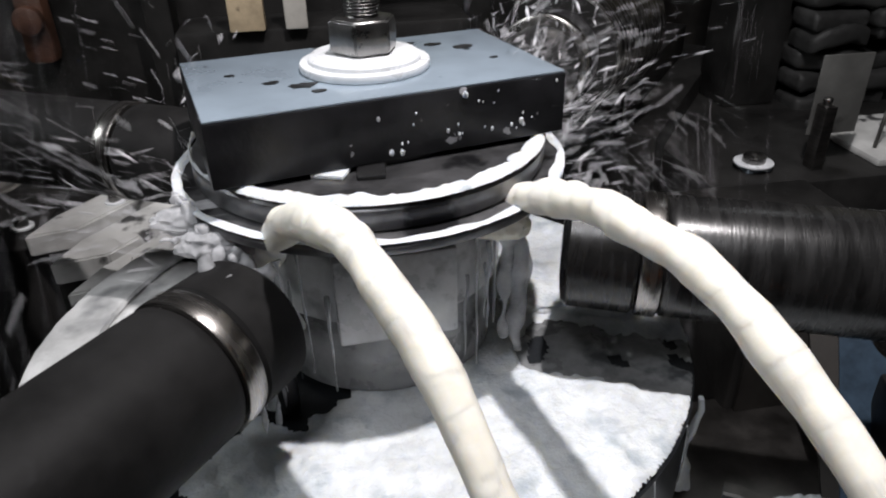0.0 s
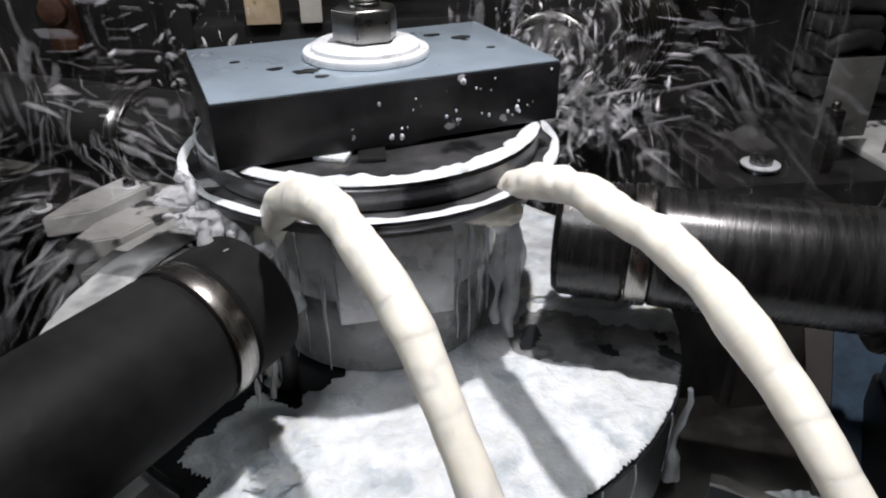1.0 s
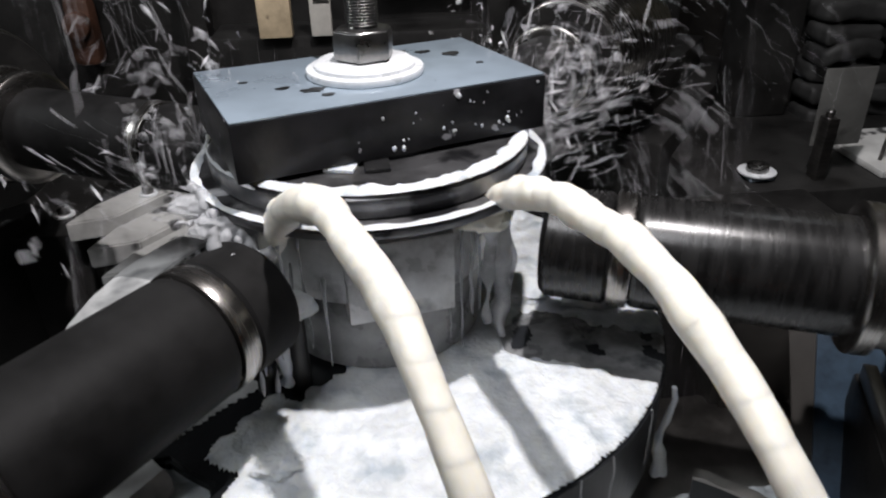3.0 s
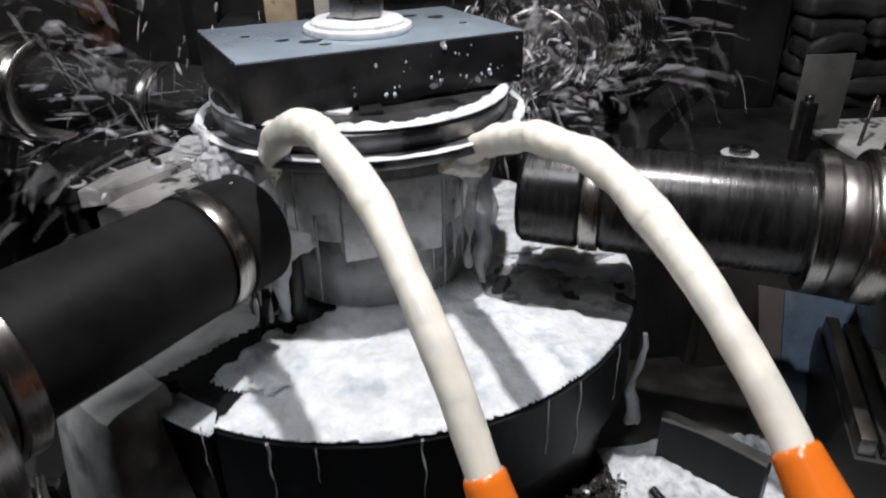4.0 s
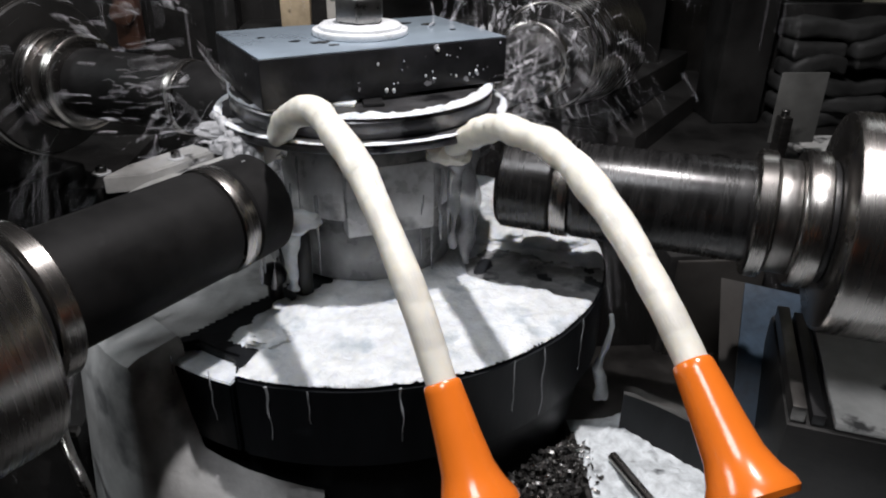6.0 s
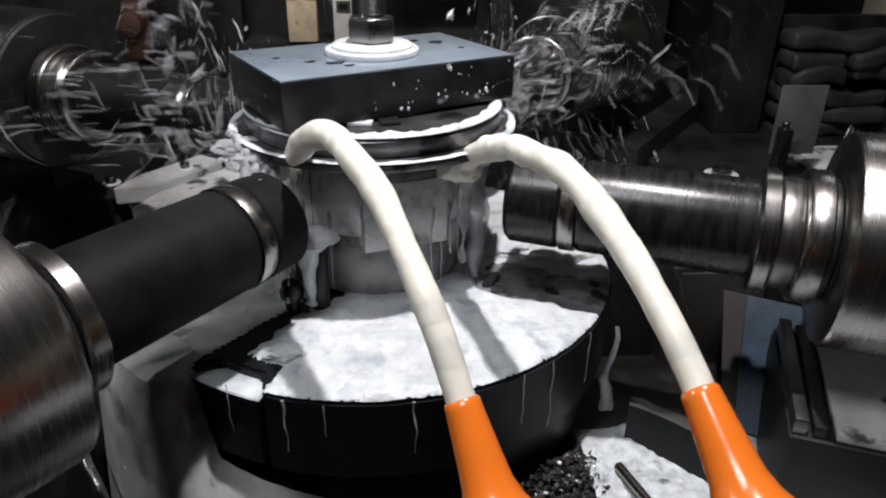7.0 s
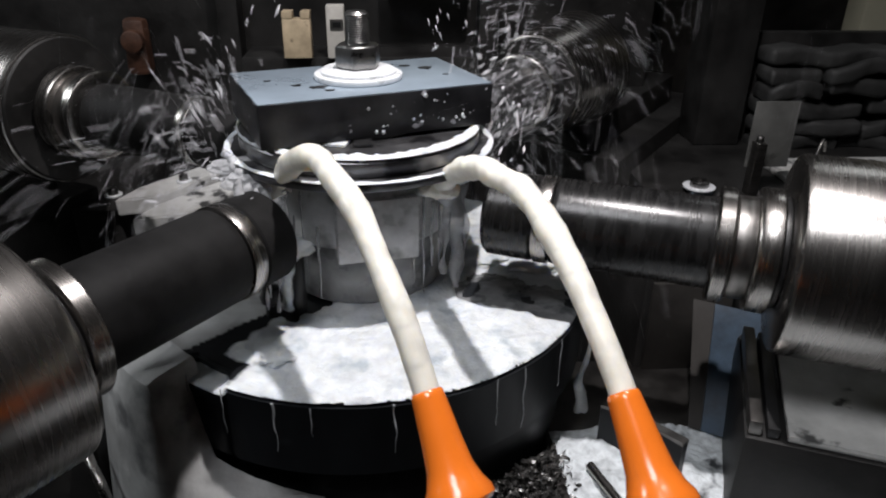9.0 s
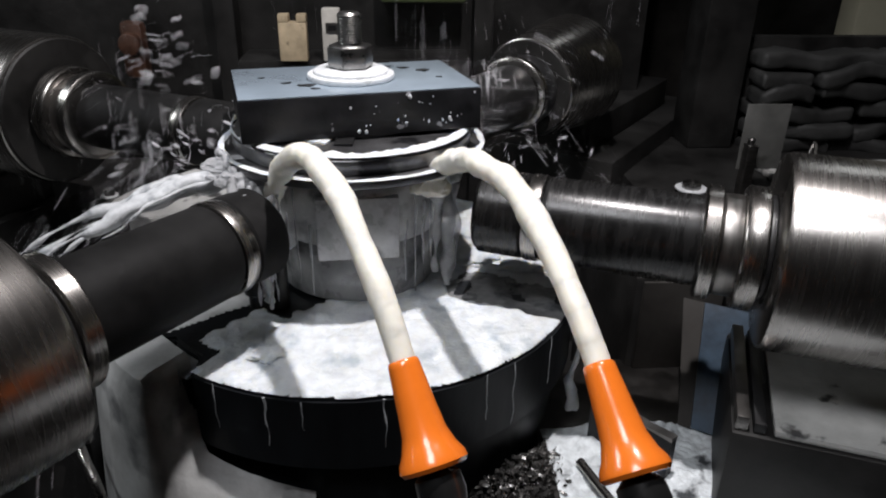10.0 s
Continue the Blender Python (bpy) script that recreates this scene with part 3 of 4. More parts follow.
blob("foam_lump", (-0.114, -0.098, 0.308), (0.030, 0.016, 0.013), 2.6, "white coolant foam bursting beside the cutter head", MIST, 0.5)
blob("foam_lump", (-0.128, -0.072, 0.316), (0.036, 0.014, 0.010), 8.3, "white coolant foam bursting beside the cutter head", MIST, 0.5)
blob("foam_lump", (0.086, -0.088, 0.298), (0.022, 0.014, 0.016), 6.7, "cream foam hanging where the jet strikes the flange", COOLANT, 0.8)
blob("foam_lump", (0.128, 0.030, 0.347), (0.022, 0.030, 0.010), 4.2, "white coolant foam heaped on the flange end")
blob("foam_lump", (0.108, -0.062, 0.300), (0.016, 0.014, 0.014), 9.2, "white coolant foam where the jet strikes")
blob("foam_lump", (0.150, 0.012, 0.156), (0.038, 0.026, 0.012), 3.4, "white foam piled where the coolant lands", None, 0.5)
blob("foam_lump", (-0.085, -0.205, 0.156), (0.020, 0.012, 0.007), 5.5, "low white foam lump on the disc")
blob("foam_lump", (0.222, -0.018, 0.157), (0.042, 0.016, 0.012), 6.1, "low white foam bank beneath the boring bar", None, 0.4)

RUNNEL = material("thin running coolant", (0.5, 0.52, 0.54), 0.15, 0.0, 0.2, 60, 0.3, 150, coat=0.6, stretch=(1, 1, 0.3))


RUNNEL.node_tree.nodes["Principled BSDF"].inputs["Alpha"].default_value = 0.5


def runnel(x, y, z0, z1, r, seed, where="valve body"):
    path, radii = [], []
    for i in range(16):
        f = i / 15
        path.append(Vector((x + 0.003 * noise.noise(Vector((f * 3, seed, 0))), y + 0.003 * noise.noise(Vector((f * 3, seed, 8))) - 0.01 * f * (1 - f), z0 + (z1 - z0) * f)))
        radii.append(max(0.0006, r * (0.75 + 0.7 * noise.noise(Vector((f * 7, seed, 3)))) * (1.3 - 0.7 * f)))
    return solo("coolant_runnel", tube(path, radii, 8), RUNNEL, "thin wet strand of coolant running down the " + where, "coolant", group="strands of running coolant")


random.seed(5)
for i in range(9):
    a = radians(random.choice((random.uniform(-150, -110), random.uniform(-60, -10), random.uniform(-135, -20))))
    rr = random.uniform(0.106, 0.114)
    z0 = random.uniform(0.24, 0.305)
    runnel(rr * math.cos(a), rr * math.sin(a), z0, random.uniform(0.152, 0.20), random.uniform(0.0008, 0.0022), i * 1.37)

for x, y, z0, z1, r, seed in ((-0.116, -0.098, 0.300, 0.190, 0.0100, 3.1), (-0.104, -0.110, 0.298, 0.215, 0.0080, 5.7), (-0.090, -0.122, 0.296, 0.168, 0.0070, 21.3), (0.096, -0.070, 0.300, 0.185, 0.0110, 11.2), (0.108, -0.058, 0.296, 0.160, 0.0130, 14.9), (0.118, -0.040, 0.280, 0.158, 0.0090, 17.1)):
    path, radii = [], []
    for i in range(24):
        f = i / 23
        path.append(Vector((x + 0.008 * noise.noise(Vector((f * 2.5, seed, 0))), y + 0.008 * noise.noise(Vector((f * 2.5, seed, 8))) - 0.008 * f, z0 + (z1 - z0) * f)))
        radii.append(max(0.0012, r * (0.8 + 0.9 * noise.noise(Vector((f * 4, seed, 3)))) * (1 - 0.6 * f ** 2)))
    solo("coolant_rivulet", roughen(tube(path, radii, 18), 0.004, 60, seed), MIST, "thin milky veil of coolant falling from the struck flange", "coolant", group="strands of running coolant")

# coolant sheet flung along the back of the bar
sheet_bm = bmesh.new()
rnd = random.Random(12)
for k in range(10):
    core = k < 6
    ln = (0.22, 0.17, 0.24, 0.13, 0.20, 0.26)[k] if core else rnd.uniform(0.13, 0.21)
    dy, dz, fat = rnd.gauss(0, 0.022 if core else 0.04), rnd.gauss(0, 0.005 if core else 0.014), (0.013, 0.014, 0.009, 0.015, 0.011, 0.008)[k] if core else rnd.uniform(0.0012, 0.0028)
    path, radii = [], []
    for i in range(30):
        u = i / 29
        path.append(Vector((-ln * u, dy * u + 0.008 * noise.noise(Vector((u * 4, k, 0))) - 0.012 * u, 0.012 * u - 0.10 * u * u * ln / 0.3 + dz * u + 0.006 * noise.noise(Vector((u * 5, k, 4))))))
        radii.append(max(0.0006, fat * ((1 - u) ** 0.8 if core else (u * (1 - u) * 3) ** 0.6) * (0.9 + 0.6 * noise.noise(Vector((u * 7, k, 9)))) + 0.0005))
    t_bm = roughen(tube(path, radii, 18), 0.009 if core else 0.003, 38, k)
    t_me = bpy.data.meshes.new("t")
    t_bm.to_mesh(t_me)
    t_bm.free()
    sheet_bm.from_mesh(t_me)
    bpy.data.meshes.remove(t_me)
FLUNG = material("flung coolant foam", (0.62, 0.64, 0.66), 0.5, 0.0, 0.2, 40, 0.8, 150, stain=((0.25, 0.27, 0.29), 45, 0.52, 0.15))
FLUNG.node_tree.nodes["Principled BSDF"].inputs["Alpha"].default_value = 0.72
SHEET = solo("coolant_sheet", sheet_bm, FLUNG, "ragged white sheet of coolant thrown off the turning flange", "coolant", kind="stuff")

rnd = random.Random(77)
for k in range(10):
    a_ = radians(-142 + 11.4 * k + rnd.uniform(-3, 3))
    runnel(0.2797 * math.cos(a_), 0.2797 * math.sin(a_), 0.149, rnd.uniform(0.065, 0.115), rnd.uniform(0.0005, 0.0012), 120 + k * 2.1, "black disc")

# splash where the left jet bursts on the flange: thin translucent tongues thrown up, back and down
def splash_tongue(root, push, fall, width, seed):
    path, radii = [], []
    for i in range(22):
        u = i / 21
        p = Vector(root) + Vector(push) * u - Vector((0, 0, fall * u * u))
        path.append(p + Vector([0.007 * u * noise.noise(Vector((u * 4, seed, 5 * k))) for k in range(3)]))
        radii.append(max(0.0005, width * (1 - u) ** 0.6 * (0.8 + 0.9 * noise.noise(Vector((u * 5, seed, 2))))))
    return roughen(tube(path, radii, 14), 0.0035, 60, seed)


rnd = random.Random(44)
for k in range(17):
    if k < 12:
        root = (-0.098 + rnd.gauss(0, 0.014), -0.118 + rnd.gauss(0, 0.010), 0.308 + rnd.gauss(0, 0.005))
        push, fall = (rnd.uniform(-0.02, 0.02), rnd.uniform(-0.022, -0.004), rnd.uniform(-0.01, 0.008)), rnd.uniform(0.06, 0.14)
    else:
        root = (-0.112 + rnd.gauss(0, 0.008), -0.085 + rnd.gauss(0, 0.010), 0.306 + rnd.gauss(0, 0.006))
        push, fall = (rnd.uniform(-0.05, -0.015), rnd.uniform(-0.005, 0.035), rnd.uniform(0.012, 0.04)), rnd.uniform(0.01, 0.04)
    solo("splash_tongue", splash_tongue(root, push, fall, rnd.uniform(0.004, 0.010), 3.1 * k), MIST, "thin ragged tongue of coolant splashing off the flange", "coolant", group="tongues of splashing coolant")

# ---- flung drops ----
random.seed(21)


def drop_mesh(seed):
    rnd = random.Random(seed)
    bm = bmesh.new()
    for k in range(18):
        r = rnd.choice((0.0004, 0.0005, 0.0007, 0.0009, 0.0012, 0.0016))
        ln = r * rnd.uniform(1.5, 5.0)
        c = Vector((rnd.gauss(0, 0.022), rnd.gauss(0, 0.022), rnd.gauss(0, 0.034)))
        tilt = Matrix.Rotation(rnd.gauss(0, 0.55), 3, "X") @ Matrix.Rotation(rnd.gauss(0, 0.55), 3, "Y")
        rings = []
        for z, f in ((-1, 0.1), (-0.6, 0.6), (0.1, 1), (0.7, 0.8), (1, 0.15)):
            rings.append([bm.verts.new(c + tilt @ Vector((r * f * math.cos(a), r * f * math.sin(a), z * ln))) for a in (0, 1.26, 2.51, 3.77, 5.03)])
        for a, b in zip(rings, rings[1:]):
            for i in range(5):
                bm.faces.new((a[i], a[(i + 1) % 5], b[(i + 1) % 5], b[i]))
    return mesh_of(bm, "drops", DROP)


DROP_MESHES = [drop_mesh(s) for s in range(12)]
SPRAY = []
for i in range(170):
    ob = new("coolant_drops", DROP_MESHES[i % 12])
    tagged(ob, "small cluster of white coolant drops flung off the cutters", "drops", "flung coolant drops", "stuff")
    SPRAY.append((ob, i))


DRIPS = []
for i in range(80):
    ob = new("falling_drops", DROP_MESHES[(i * 5) % 12])
    tagged(ob, "thin line of coolant drops falling from above", "drops", "falling coolant drops", "stuff")
    DRIPS.append((ob, i))


# ---- the machine around the fixture ----
def bolt(x, y, z, label="black socket-head bolt on a bright washer", r=0.011):
    b = thing("bolt", label, "bolt", Matrix.Translation((x, y, z)), "bolts of the machine")
    part("washer", drum(r * 1.7, 0, 0.003, 0.0006, 28), WASHER_STEEL, b, "bright flat washer")
    part("head", lathe([(r, 0.003), (r, 0.012), (r * 0.85, 0.014), (r * 0.5, 0.014), (r * 0.48, 0.008)], 24), NUT_STEEL, b)
    return b


def turned(direction, z=0.0):
    return Matrix.Translation((0, 0, z)) @ Matrix.Rotation(radians(direction), 4, "Z")


# slide under the right-hand spindle, with its rail
slide = thing("spindle_slide", "worn grey machine slide under the quill housing", "slide", turned(-23.1))
part("slide_body", block(0.465, 1.25, -0.105, 0.10, -0.262, 0.094, 0.006), DARK_PAINT, slide)
part("slide_top", block(0.506, 1.25, -0.10, 0.09, 0.0942, 0.103, 0.003), GREY_PAINT, slide, "worn grey top plate")
part("rail", block(0.468, 0.481, -0.10, 0.09, 0.0942, 0.112, 0.002), DULL_STEEL, slide, "steel rail edge")
part("rail", block(0.486, 0.498, -0.10, 0.09, 0.0942, 0.107, 0.002), BLACK_STEEL, slide)
part("cradle", block(0.66, 1.15, -0.07, 0.07, 0.1032, 0.160, 0.004), DARK_PAINT, slide)
bolt(0.565, -0.165, 0.103, r=0.007)
for direction, s0, top in ((-127, 0.50, 0.169), (152.5, 0.60, 0.185), (52.8, 0.60, 0.210)):
    o = thing("spindle_slide", "dark oily machine slide under a quill housing", "slide", turned(direction))
    part("slide_body", block(s0, 1.2 if direction > 0 else 0.62, -0.12, 0.12, -0.262, top - 0.06, 0.006), DARK_PAINT, o)
    part("cradle", block(s0 + 0.02, 1.1 if direction > 0 else 0.61, -0.06, 0.06, top - 0.0598, top + 0.003, 0.004), DARK_PAINT, o)

# blue-grey chute plate beside the slide, its left third a darker strip
def slanted(pts, mat, name, parent, label):
    bm = bmesh.new()
    lo = [bm.verts.new(p) for p in pts]
    hi = [bm.verts.new((p[0] - 0.004, p[1] - 0.006, p[2] + 0.006)) for p in pts]
    bm.faces.new(lo), bm.faces.new(hi)
    for i in range(4):
        bm.faces.new((lo[i], lo[(i + 1) % 4], hi[(i + 1) % 4], hi[i]))
    return part(name, bm, mat, parent, label)


chute = thing("chute", "slanted blue-grey sheet-metal chute wet with coolant", "chute")
slanted([(0.462, -0.032, 0.100), (0.522, -0.068, 0.100), (0.452, -0.160, -0.0195), (0.419, -0.1402, -0.0195)], BLUE_STEEL, "chute_sheet", chute, "wet blue sheet")
slanted([(0.438, -0.0176, 0.100), (0.4615, -0.0317, 0.100), (0.4185, -0.1399, -0.0195), (0.4056, -0.1322, -0.0195)], DARK_WALL, "side_strip", chute, "darker strip")
slanted([(0.5225, -0.0683, 0.112), (0.528, -0.0716, 0.112), (0.4562, -0.1625, -0.012), (0.4525, -0.1603, -0.012)], DULL_STEEL, "edge_bar", chute, "bright worn edge")
stand = thing("machine_block", "dark oily cast block behind the boring bar", "block")
part("block_body", block(0.375, 0.62, 0.00, 0.27, -0.262, 0.125, 0.006), DARK_PAINT, stand)
part("cover", block(0.385, 0.50, -0.0065, -0.0005, -0.05, 0.12, 0.002), DARK_WALL, stand, "dark cover sheet")
bolt(0.395, 0.03, 0.125, r=0.008)

# drip tray with foam at the foot of the chute
tray = thing("drip_tray", "sheet-steel drip tray filled with white foam and swarf", "tray")
part("tray_floor", block(0.22, 0.50, -0.46, 0.02, -0.262, -0.02, 0.004), DULL_STEEL, tray)
weir = [Vector((0.2825 + 0.0106 * k, -0.150 - 0.0064 * k - 0.0006 * k * k, 0)) for k in range(8)]
for nm, z0, z1, w, mat_, tag in (("tray_wall", -0.0195, 0.036, 0.005, DISC_STEEL, "black curved wall of the tray"), ("wet_rim", 0.0362, 0.040, 0.006, DULL_STEEL, "wet bright top edge")):
    bm = bmesh.new()
    rows = []
    for k, p in enumerate(weir):
        d = (weir[min(k + 1, 7)] - weir[max(k - 1, 0)]).normalized().cross(Vector((0, 0, 1))) * w
        wav = 0.0015 * math.sin(k * 2.1)
        rows.append([bm.verts.new(q) for q in (p - d + Vector((0, 0, z0)), p + d + Vector((0, 0, z0)), p + d + Vector((0, 0, z1 + (wav if nm == "wet_rim" else 0))), p - d + Vector((0, 0, z1 + (wav if nm == "wet_rim" else 0))))])
    for a, b in zip(rows, rows[1:]):
        for i in range(4):
            bm.faces.new((a[i], a[(i + 1) % 4], b[(i + 1) % 4], b[i]))
    bm.faces.new(rows[0]), bm.faces.new(rows[-1])
    part(nm, bm, mat_, tray, tag)
bm = bmesh.new()
bmesh.ops.create_grid(bm, x_segments=90, y_segments=130, size=0.5)
for v in bm.verts:
    x, y = 0.355 + v.co.x * 0.26, -0.295 + v.co.y * 0.33
    v.co = Vector((x, y, -0.0185 + 0.012 * max(-0.1, noise.noise(Vector((x * 20, y * 20, 0)))) + 0.006 * abs(noise.noise(Vector((x * 80, y * 80, 2))))))
FOAM_SWARF = material("foam mixed with swarf", (0.62, 0.66, 0.68), 0.4, 0.0, 0.25, 60, 0.6, 240, stain=((0.05, 0.055, 0.06), 30, 0.60, 0.1))
solo("tray_foam", bm, FOAM_SWARF, "white foam speckled with dark swarf in the tray", "foam", kind="stuff")
pipe = [Vector((0.258 + 0.0047 * k, -0.203 - 0.0155 * k, -0.008)) for k in range(14)]
solo("coolant_pipe", tube(pipe, 0.0055, 14), BRIGHT_STEEL, "thin bright steel pipe lying in the drip tray", "pipe")
hook = [Vector((-0.335, -0.135, 0.005)), Vector((-0.322, -0.160, 0.007)), Vector((-0.308, -0.182, 0.003)), Vector((-0.294, -0.200, -0.006)), Vector((-0.284, -0.213, -0.020)), Vector((-0.278, -0.222, -0.045)), Vector((-0.275, -0.226, -0.10)), Vector((-0.275, -0.228, -0.262))]
solo("bent_pipe", tube(hook, 0.0055, 16), BRIGHT_STEEL, "bent bright steel coolant pipe beside the rotary table", "pipe")
box = thing("valve_box", "dark sheet box with a worn wet rim", "box")
part("box_body", block(-0.50, -0.325, -0.13, 0.03, -0.262, -0.012, 0.005), DARK_PAINT, box)
part("rim", block(-0.50, -0.322, -0.136, -0.124, -0.0118, -0.004, 0.002), DULL_STEEL, box, "worn steel rim")
solo("foam_patch", roughen(block(-0.31, -0.24, -0.30, -0.20, -0.262, -0.06, 0.008), 0.004, 30), FOAM, "white foam patch on the bed below the table", "foam")

# swarf heaped on the table edge
random.seed(9)
bm = bmesh.new()
for i in range(2600):
    a = radians(random.gauss(-52, 17))
    rr = min(0.345, max(0.281, random.gauss(0.300, 0.02)))
    h = -0.055 + 0.080 * random.random() * math.exp(-((math.degrees(a) + 52) / 22) ** 2) * (1 - (rr - 0.269) / 0.15)
    c = Vector((rr * math.cos(a), rr * math.sin(a), h))
    s = random.uniform(0.002, 0.006)
    d1 = Vector((random.gauss(0, 1), random.gauss(0, 1), random.gauss(0, 1))).normalized()
    d2 = d1.orthogonal().normalized()
    vs = [bm.verts.new(c + d1 * s * p + d2 * s * q + d1.cross(d2) * s * 0.5 * w) for p, q, w in ((-1, -0.3, 0), (0, -0.35, 0.6), (1, -0.3, 0), (1, 0.3, 0.1), (0, 0.35, 0.8), (-1, 0.3, 0.1))]
    bm.faces.new((vs[0], vs[1], vs[4], vs[5])), bm.faces.new((vs[1], vs[2], vs[3], vs[4]))
solo("swarf_heap", bm, CHIPS, "glittering heap of dark steel swarf on the table edge", "swarf", kind="stuff")

# grey slide covers behind the front bar
covers = turned(53)
for x0, x1, y0, y1, top, tag in ((-0.002, 0.19, 0.494, 0.552, 0.122, "worn grey chamfered slide cover with dark specks"), (-0.03, 0.20, 0.408, 0.470, 0.118, "worn grey slide cover with a lit edge"), (-0.06, 0.10, 0.345, 0.400, 0.112, "pale wet slide cover beside the boring bar")):
    c = thing("slide_cover", tag, "cover", covers, "slide covers")
    part("cover_plate", prism([(x0, (y0 + y1) / 2 + 0.012), (x0 + 0.05, y0), (x1, y0), (x1, y1), (x0 + 0.06, y1)], top - 0.03, top, 0.0025), GREY_PAINT, c)
    part("cover_base", block(x0 + 0.03, x1, y0 + 0.005, y1 - 0.005, -0.262, top - 0.0302, 0.003), DARK_PAINT, c)
bolt(-0.459, 0.397, 0.10, "small wet bolt on the dark slide", 0.009)
bolt(-0.335, 0.405, 0.122, "small wet bolt on the slide cover", 0.008)
base = thing("machine_block", "dark cast bed block behind the slide covers", "block")
part("block_body", block(-0.62, -0.43, 0.33, 0.62, -0.262, 0.10, 0.006), DARK_PAINT, base)

# far right: bed with a bolted plate, bracket, bellows and post
bed = thing("machine_bed", "dark bed casting carrying a worn grey plate", "bed")
part("bed_body", block(0.50, 1.5, 0.29, 0.80, -0.262, 0.108, 0.006), DARK_PAINT, bed)
part("bed_plate", block(0.775, 1.3, 0.315, 0.50, 0.1082, 0.120, 0.004), GREY_PAINT, bed, "worn grey speckled plate")
part("washer_plate", block(0.572, 0.612, 0.332, 0.372, 0.1082, 0.117, 0.003), PLATE_TOP, bed, "blue-grey washer plate")
bolt(0.592, 0.352, 0.117, "large black bolt on a blue-grey washer plate", 0.017)
br = thing("sheet_bracket", "upright bright sheet-metal bracket bolted to the bed", "bracket")
part("bracket_sheet", block(0.668, 0.748, 0.350, 0.353, 0.155, 0.274, 0.001), BRACKET, br)
part("bracket_foot", block(0.672, 0.690, 0.325, 0.349, 0.108, 0.205, 0.002), DULL_STEEL, br, "worn steel clamp bar")
part("screw", lathe([(0.007, 0.0), (0.007, 0.009), (0.005, 0.011)], 18), NUT_STEEL, br, "small black screw", Matrix.Translation((0.681, 0.338, 0.205)))
wire = [Vector((0.80 + 0.004 * k, 0.36 + 0.003 * k, 0.120 + 0.075 * math.sin(k / 9 * 2.4))) for k in range(10)]
solo("loose_cable", tube(wire, 0.003, 10), DULL_STEEL, "thin looping grey cable on the bed plate", "cable")
bel = thing("way_bellows", "stack of dusty black rubber bellows folds", "bellows")
random.seed(3)
for k in range(8):
    z = 0.02 + k * 0.038
    cut = 1.02 + 0.09 * random.uniform(-1, 1)
    for j, (x0, x1) in enumerate(((0.81, cut - 0.004), (cut + 0.004, 1.34))):
        bm = block(x0, x1, 0.585, 0.66, z + 0.004 * j, z + 0.034 + 0.004 * j, 0.012, seg=3)
        bmesh.ops.subdivide_edges(bm, edges=[e for e in bm.edges if abs(e.verts[0].co.x - e.verts[1].co.x) > 0.1], cuts=10)
        for v in bm.verts:
            v.co.z += 0.022 * noise.noise(Vector((v.co.x * 9, k * 3.3, j))) + 0.006 * noise.noise(Vector((v.co.x * 40, v.co.y * 40, k)))
            v.co.y += 0.03 * noise.noise(Vector((v.co.x * 11, k * 5.1, 4 + j)))
        part("fold", bm, BELLOWS, bel)
part("back_board", block(0.80, 1.6, 0.665, 0.69, -0.1, 0.34, 0.004), DARK_PAINT, bel)
solo("column_post", block(0.69, 0.79, 0.62, 0.72, 0.1082, 1.6, 0.006), DARK_PAINT, "tall dark painted machine post", "post")
solo("cabinet_panel", block(1.20, 1.95, 0.92, 1.0, -0.26, 1.3, 0.01), BEIGE, "beige painted cabinet standing behind the bellows", "cabinet")

# back: dark column with small fittings
col = thing("machine_column", "dark oily machine column behind the spindles", "column")
part("column_body", block(-0.75, 0.60, 0.72, 1.05, -0.262, 1.5, 0.01), DARK_PAINT, col)
part("rib", block(-0.30, -0.26, 0.66, 0.7195, -0.262, 1.2, 0.004), DARK_PAINT, col)
part("rib", block(0.22, 0.26, 0.67, 0.7195, -0.262, 1.2, 0.004), DARK_PAINT, col)
part("ledge", block(-0.25, 0.21, 0.60, 0.7195, 0.20, 0.302, 0.006), DARK_PAINT, col)
cb = thing("limit_block", "cream painted switch block with a notch in its top", "switch block")
part("switch_body", block(-0.165, -0.112, 0.585, 0.615, 0.3022, 0.375, 0.003), CREAM, cb)
part("switch_ear", block(-0.165, -0.145, 0.585, 0.615, 0.3752, 0.389, 0.002), CREAM, cb)
part("switch_ear", block(-0.130, -0.112, 0.585, 0.615, 0.3752, 0.389, 0.002), CREAM, cb)
pb = thing("limit_block", "pale plastic switch block with a small grey label", "switch block")
part("switch_body", block(-0.082, -0.048, 0.585, 0.615, 0.3022, 0.40, 0.003), PALE, pb)
part("label_plate", block(-0.075, -0.050, 0.5835, 0.5848, 0.355, 0.375, 0.0003), DULL_STEEL, pb, "small grey label with a dark bar")
part("label_bar", block(-0.070, -0.055, 0.5828, 0.5834, 0.360, 0.370, 0.0001), BLACK_STEEL, pb)
rust = thing("rusty_lug", "rusty brown cast lug on the dark column", "lug")
bm = block(-0.495, -0.45, 0.68, 0.7195, 0.25, 0.36, 0.012)
part("lug_body", roughen(bm, 0.004, 40), RUST, rust)
part("lug_boss", drum(0.022, 0, 0.02, 0.004, 24), RUST, rust, "", Matrix.Translation((-0.472, 0.6795, 0.32)) @ Matrix.Rotation(radians(90), 4, "X"))
solo("olive_cover", block(0.03, 0.20, 0.64, 0.7195, 0.405, 0.60, 0.008), GREEN, "olive painted cover on the dark column", "cover")
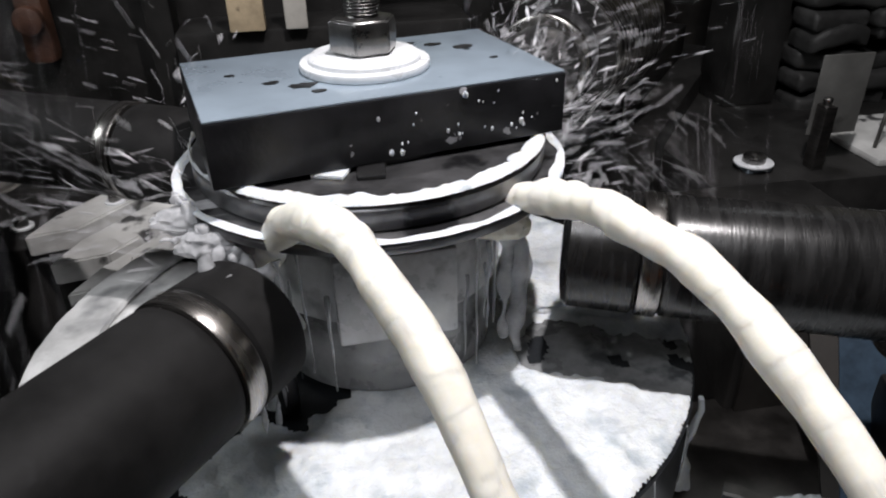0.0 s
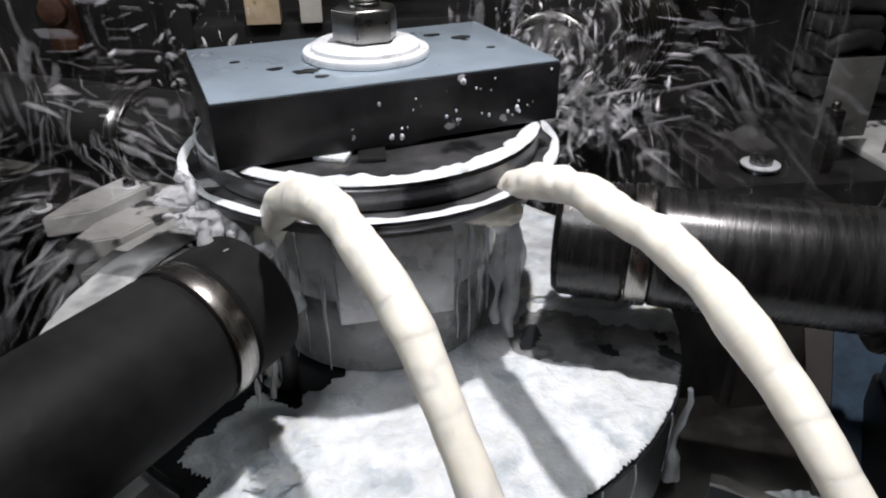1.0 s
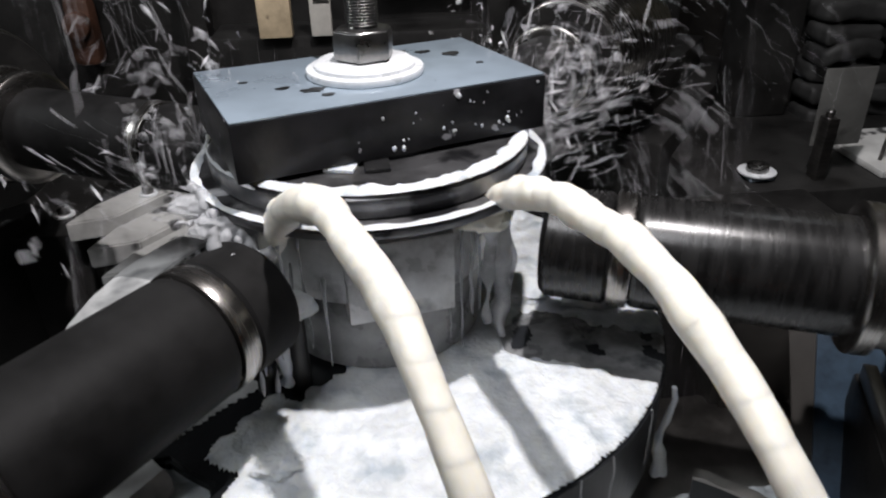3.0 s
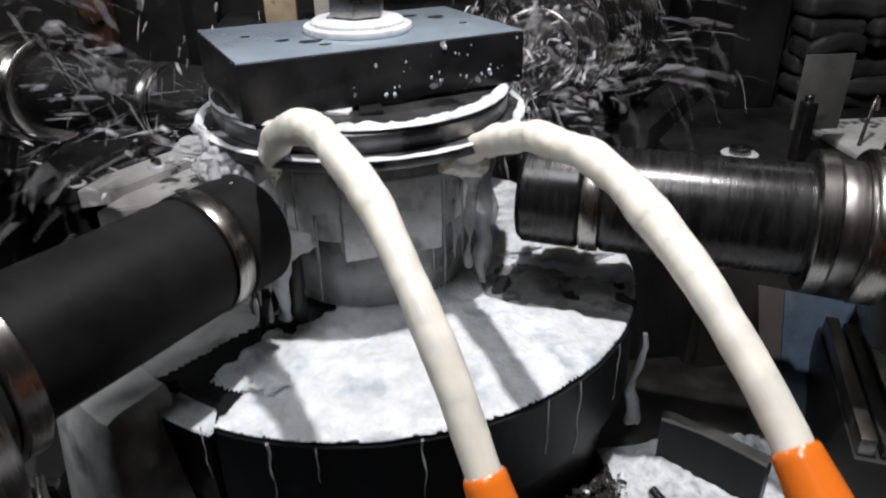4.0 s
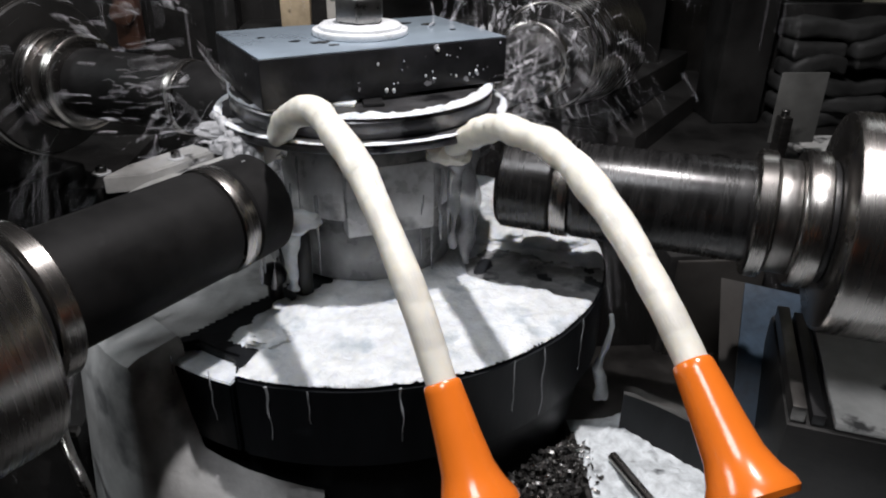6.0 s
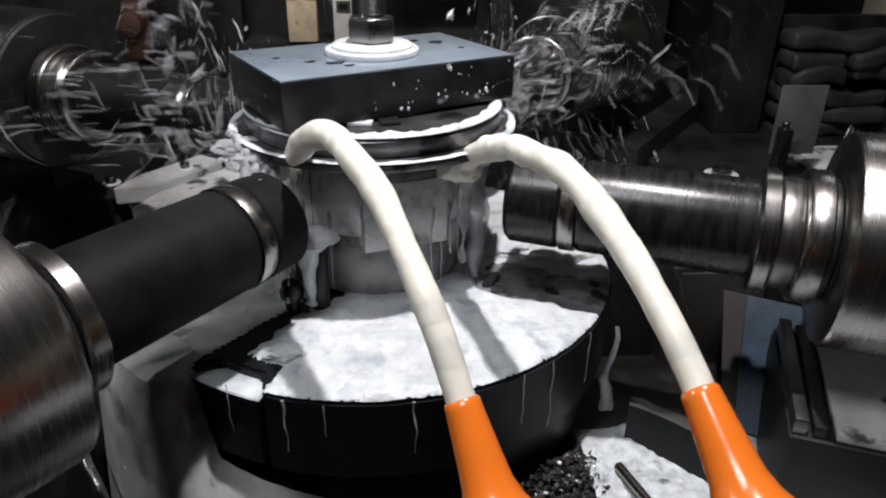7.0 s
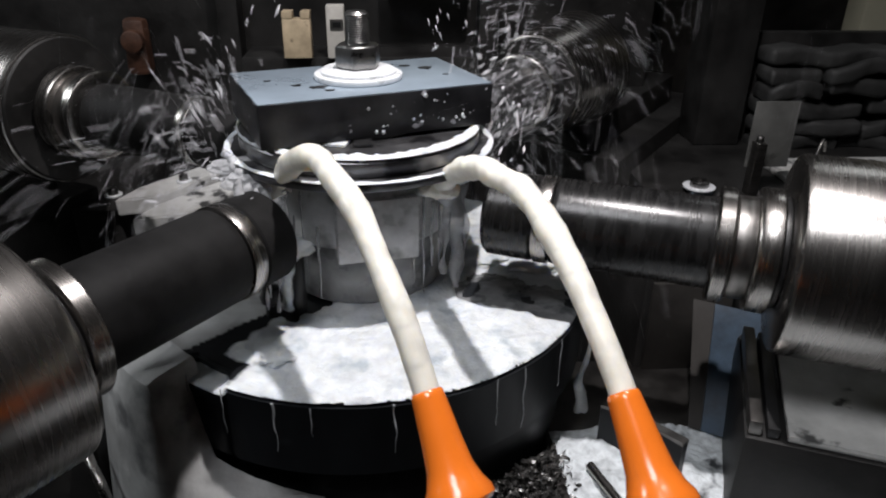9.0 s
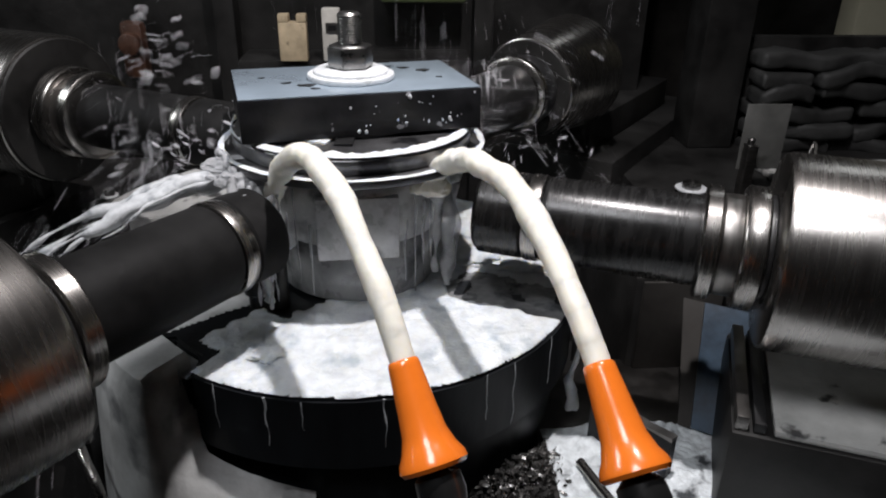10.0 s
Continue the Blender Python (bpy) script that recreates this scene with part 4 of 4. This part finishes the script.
solo("foam_drip", roughen(tube([Vector((0.270 + 0.004 * math.sin(k), -0.108 + 0.001 * k, 0.110 - 0.0150 * k)) for k in range(9)], [0.002, 0.003, 0.003, 0.005, 0.004, 0.006, 0.006, 0.007, 0.010], 14), 0.005, 90), FOAM, "white foam dripping down the rim of the disc", "foam")


# ---- what moves ----
def drop_rows(i):
    """One cluster's circuit: flung out, falls into the sump, comes back under the table and up through the fixture."""
    rnd = random.Random(100 + i)
    left = i % 9 < 3
    rows, t = [], -0.6 - rnd.random() * 0.6
    while t < 10.5:
        if left:
            s = Vector((-0.115 + rnd.gauss(0, 0.02), -0.01 + rnd.gauss(0, 0.04), 0.305))
            az = radians(rnd.gauss(168, 33))
        else:
            s = Vector((0.118 + rnd.gauss(0, 0.02), 0.03 + rnd.gauss(0, 0.03), 0.325))
            az = radians(rnd.gauss(42, 24))
        el, speed = radians(rnd.uniform(2, 76)), rnd.uniform(0.7, 2.2)
        v = Vector((math.cos(az) * math.cos(el), math.sin(az) * math.cos(el), math.sin(el))) * speed
        q2 = v.to_track_quat("Z", "Y").to_matrix().to_4x4()
        fly = rnd.uniform(0.16, 0.26)
        out = s + v * fly - Vector((0, 0, 4.9 * fly * fly))
        low = out + Vector((v.x * 0.1, v.y * 0.1, 0))
        low.z = -0.285
        mid = s + v * fly * 0.5 - Vector((0, 0, 4.9 * fly * fly * 0.25))
        for dt, p in ((0.0, s), (fly * 0.5, mid), (fly, out), (fly + 0.13, low), (fly + 0.19, Vector((0, 0, -0.285))), (fly + 0.25, Vector((0, 0, 0.24)))):
            rows.append((t + dt, p, q2))
            # the fixture has swung back: most of this side's spray lies spent in the sump from here on
            if not left and i % 4 and t > 8.55 and p is low:
                rows.append((11.0, low.copy(), q2))
                t = 11.0
                break
        t += fly + 0.29
    # rows from the start to the end of the clip
    def between(at):
        for a, b in zip(rows, rows[1:]):
            if a[0] <= at < b[0]:
                return at, a[1].lerp(b[1], (at - a[0]) / (b[0] - a[0])), a[2]
    keep = [between(0.0)] + [r for r in rows if 0.02 < r[0] < 9.98] + [between(10.0)]
    return [(t, Matrix.Translation(p) @ qq) for t, p, qq in keep]


def drip_rows(i):
    """Drops that fall behind the fixture, run off under the bed and come back up behind the column."""
    rnd = random.Random(900 + i)
    rows, t = [], -1.2 - rnd.random()
    while t < 10.6:
        x, y = rnd.uniform(-0.70, 0.75), rnd.uniform(0.16, 0.58)
        for dt, p in ((0.0, (x, y, 1.25)), (0.16, (x, y, 1.00)), (0.30, (x * 1.01, y, 0.58)), (0.42, (x * 1.02, y, 0.12)), (0.50, (x * 1.02, y, -0.285)), (0.62, (x * 0.7, 1.18, -0.285)), (0.86, (x * 0.7, 1.18, 1.75)), (1.0, (x, y, 1.75))):
            rows.append((t + dt, Vector(p), Matrix.Identity(4)))
        t += 1.12

    def between(at):
        for a, b in zip(rows, rows[1:]):
            if a[0] <= at < b[0]:
                return at, a[1].lerp(b[1], (at - a[0]) / (b[0] - a[0])), a[2]
    keep = [between(0.0)] + [r for r in rows if 0.02 < r[0] < 9.98] + [between(10.0)]
    return [(t, Matrix.Translation(p) @ q) for t, p, q in keep]


def motions():
    for ob in FIXTURE:
        walk(ob, [(t, pose(0, 0, 0, 0, 0, a)) for t, a in TURN_ROWS])
    for n, (nz, jet) in enumerate(NOZZLES):
        tip, end, length, rows = JETS[n]
        times = [0.2 * k for k in range(51)]
        nozzle_rows, jet_rows = [], [[] for _ in jet]
        for t in times:
            c = jet_state(rows, t)
            sway = Vector([noise.noise(Vector((t * 1.3, n * 9, k * 4.5))) for k in range(3)]) * 0.0015
            nozzle_rows.append((t, Matrix.Translation(sway) @ jet_pose(tip, end, c, c[3])))
            for k in range(CUTS):
                f = (k + 0.5) / CUTS
                own = Vector([noise.noise(Vector((t * 2.2 - f * 3, n, 1 + 3 * a))) for a in range(3)]) * 0.004 * f
                jet_rows[k].append((t, Matrix.Translation(sway * (1 - f) + own) @ jet_pose(tip, end, c, c[3] + (length - c[3]) * f)))
        walk(nz, nozzle_rows)
        for ob, r in zip(jet, jet_rows):
            walk(ob, r)
    walk(SHEET, [(0.0, pose(-0.065, -0.025, 0.240, 0, 0, 38)), (4.0, pose(-0.065, -0.025, 0.243, 0, 2, 36)), (8.97, pose(-0.065, -0.025, 0.240, 0, 0, 38)), (9.17, pose(-0.12, -0.055, 0.300, 0, 6, 22)), (9.5, pose(-0.12, -0.06, 0.303, 0, -3, 19)), (10.0, pose(-0.12, -0.055, 0.300, 0, 2, 22))])
    for ob, i in SPRAY:
        walk(ob, drop_rows(i))
    for ob, i in DRIPS:
        walk(ob, drip_rows(i))


motions()
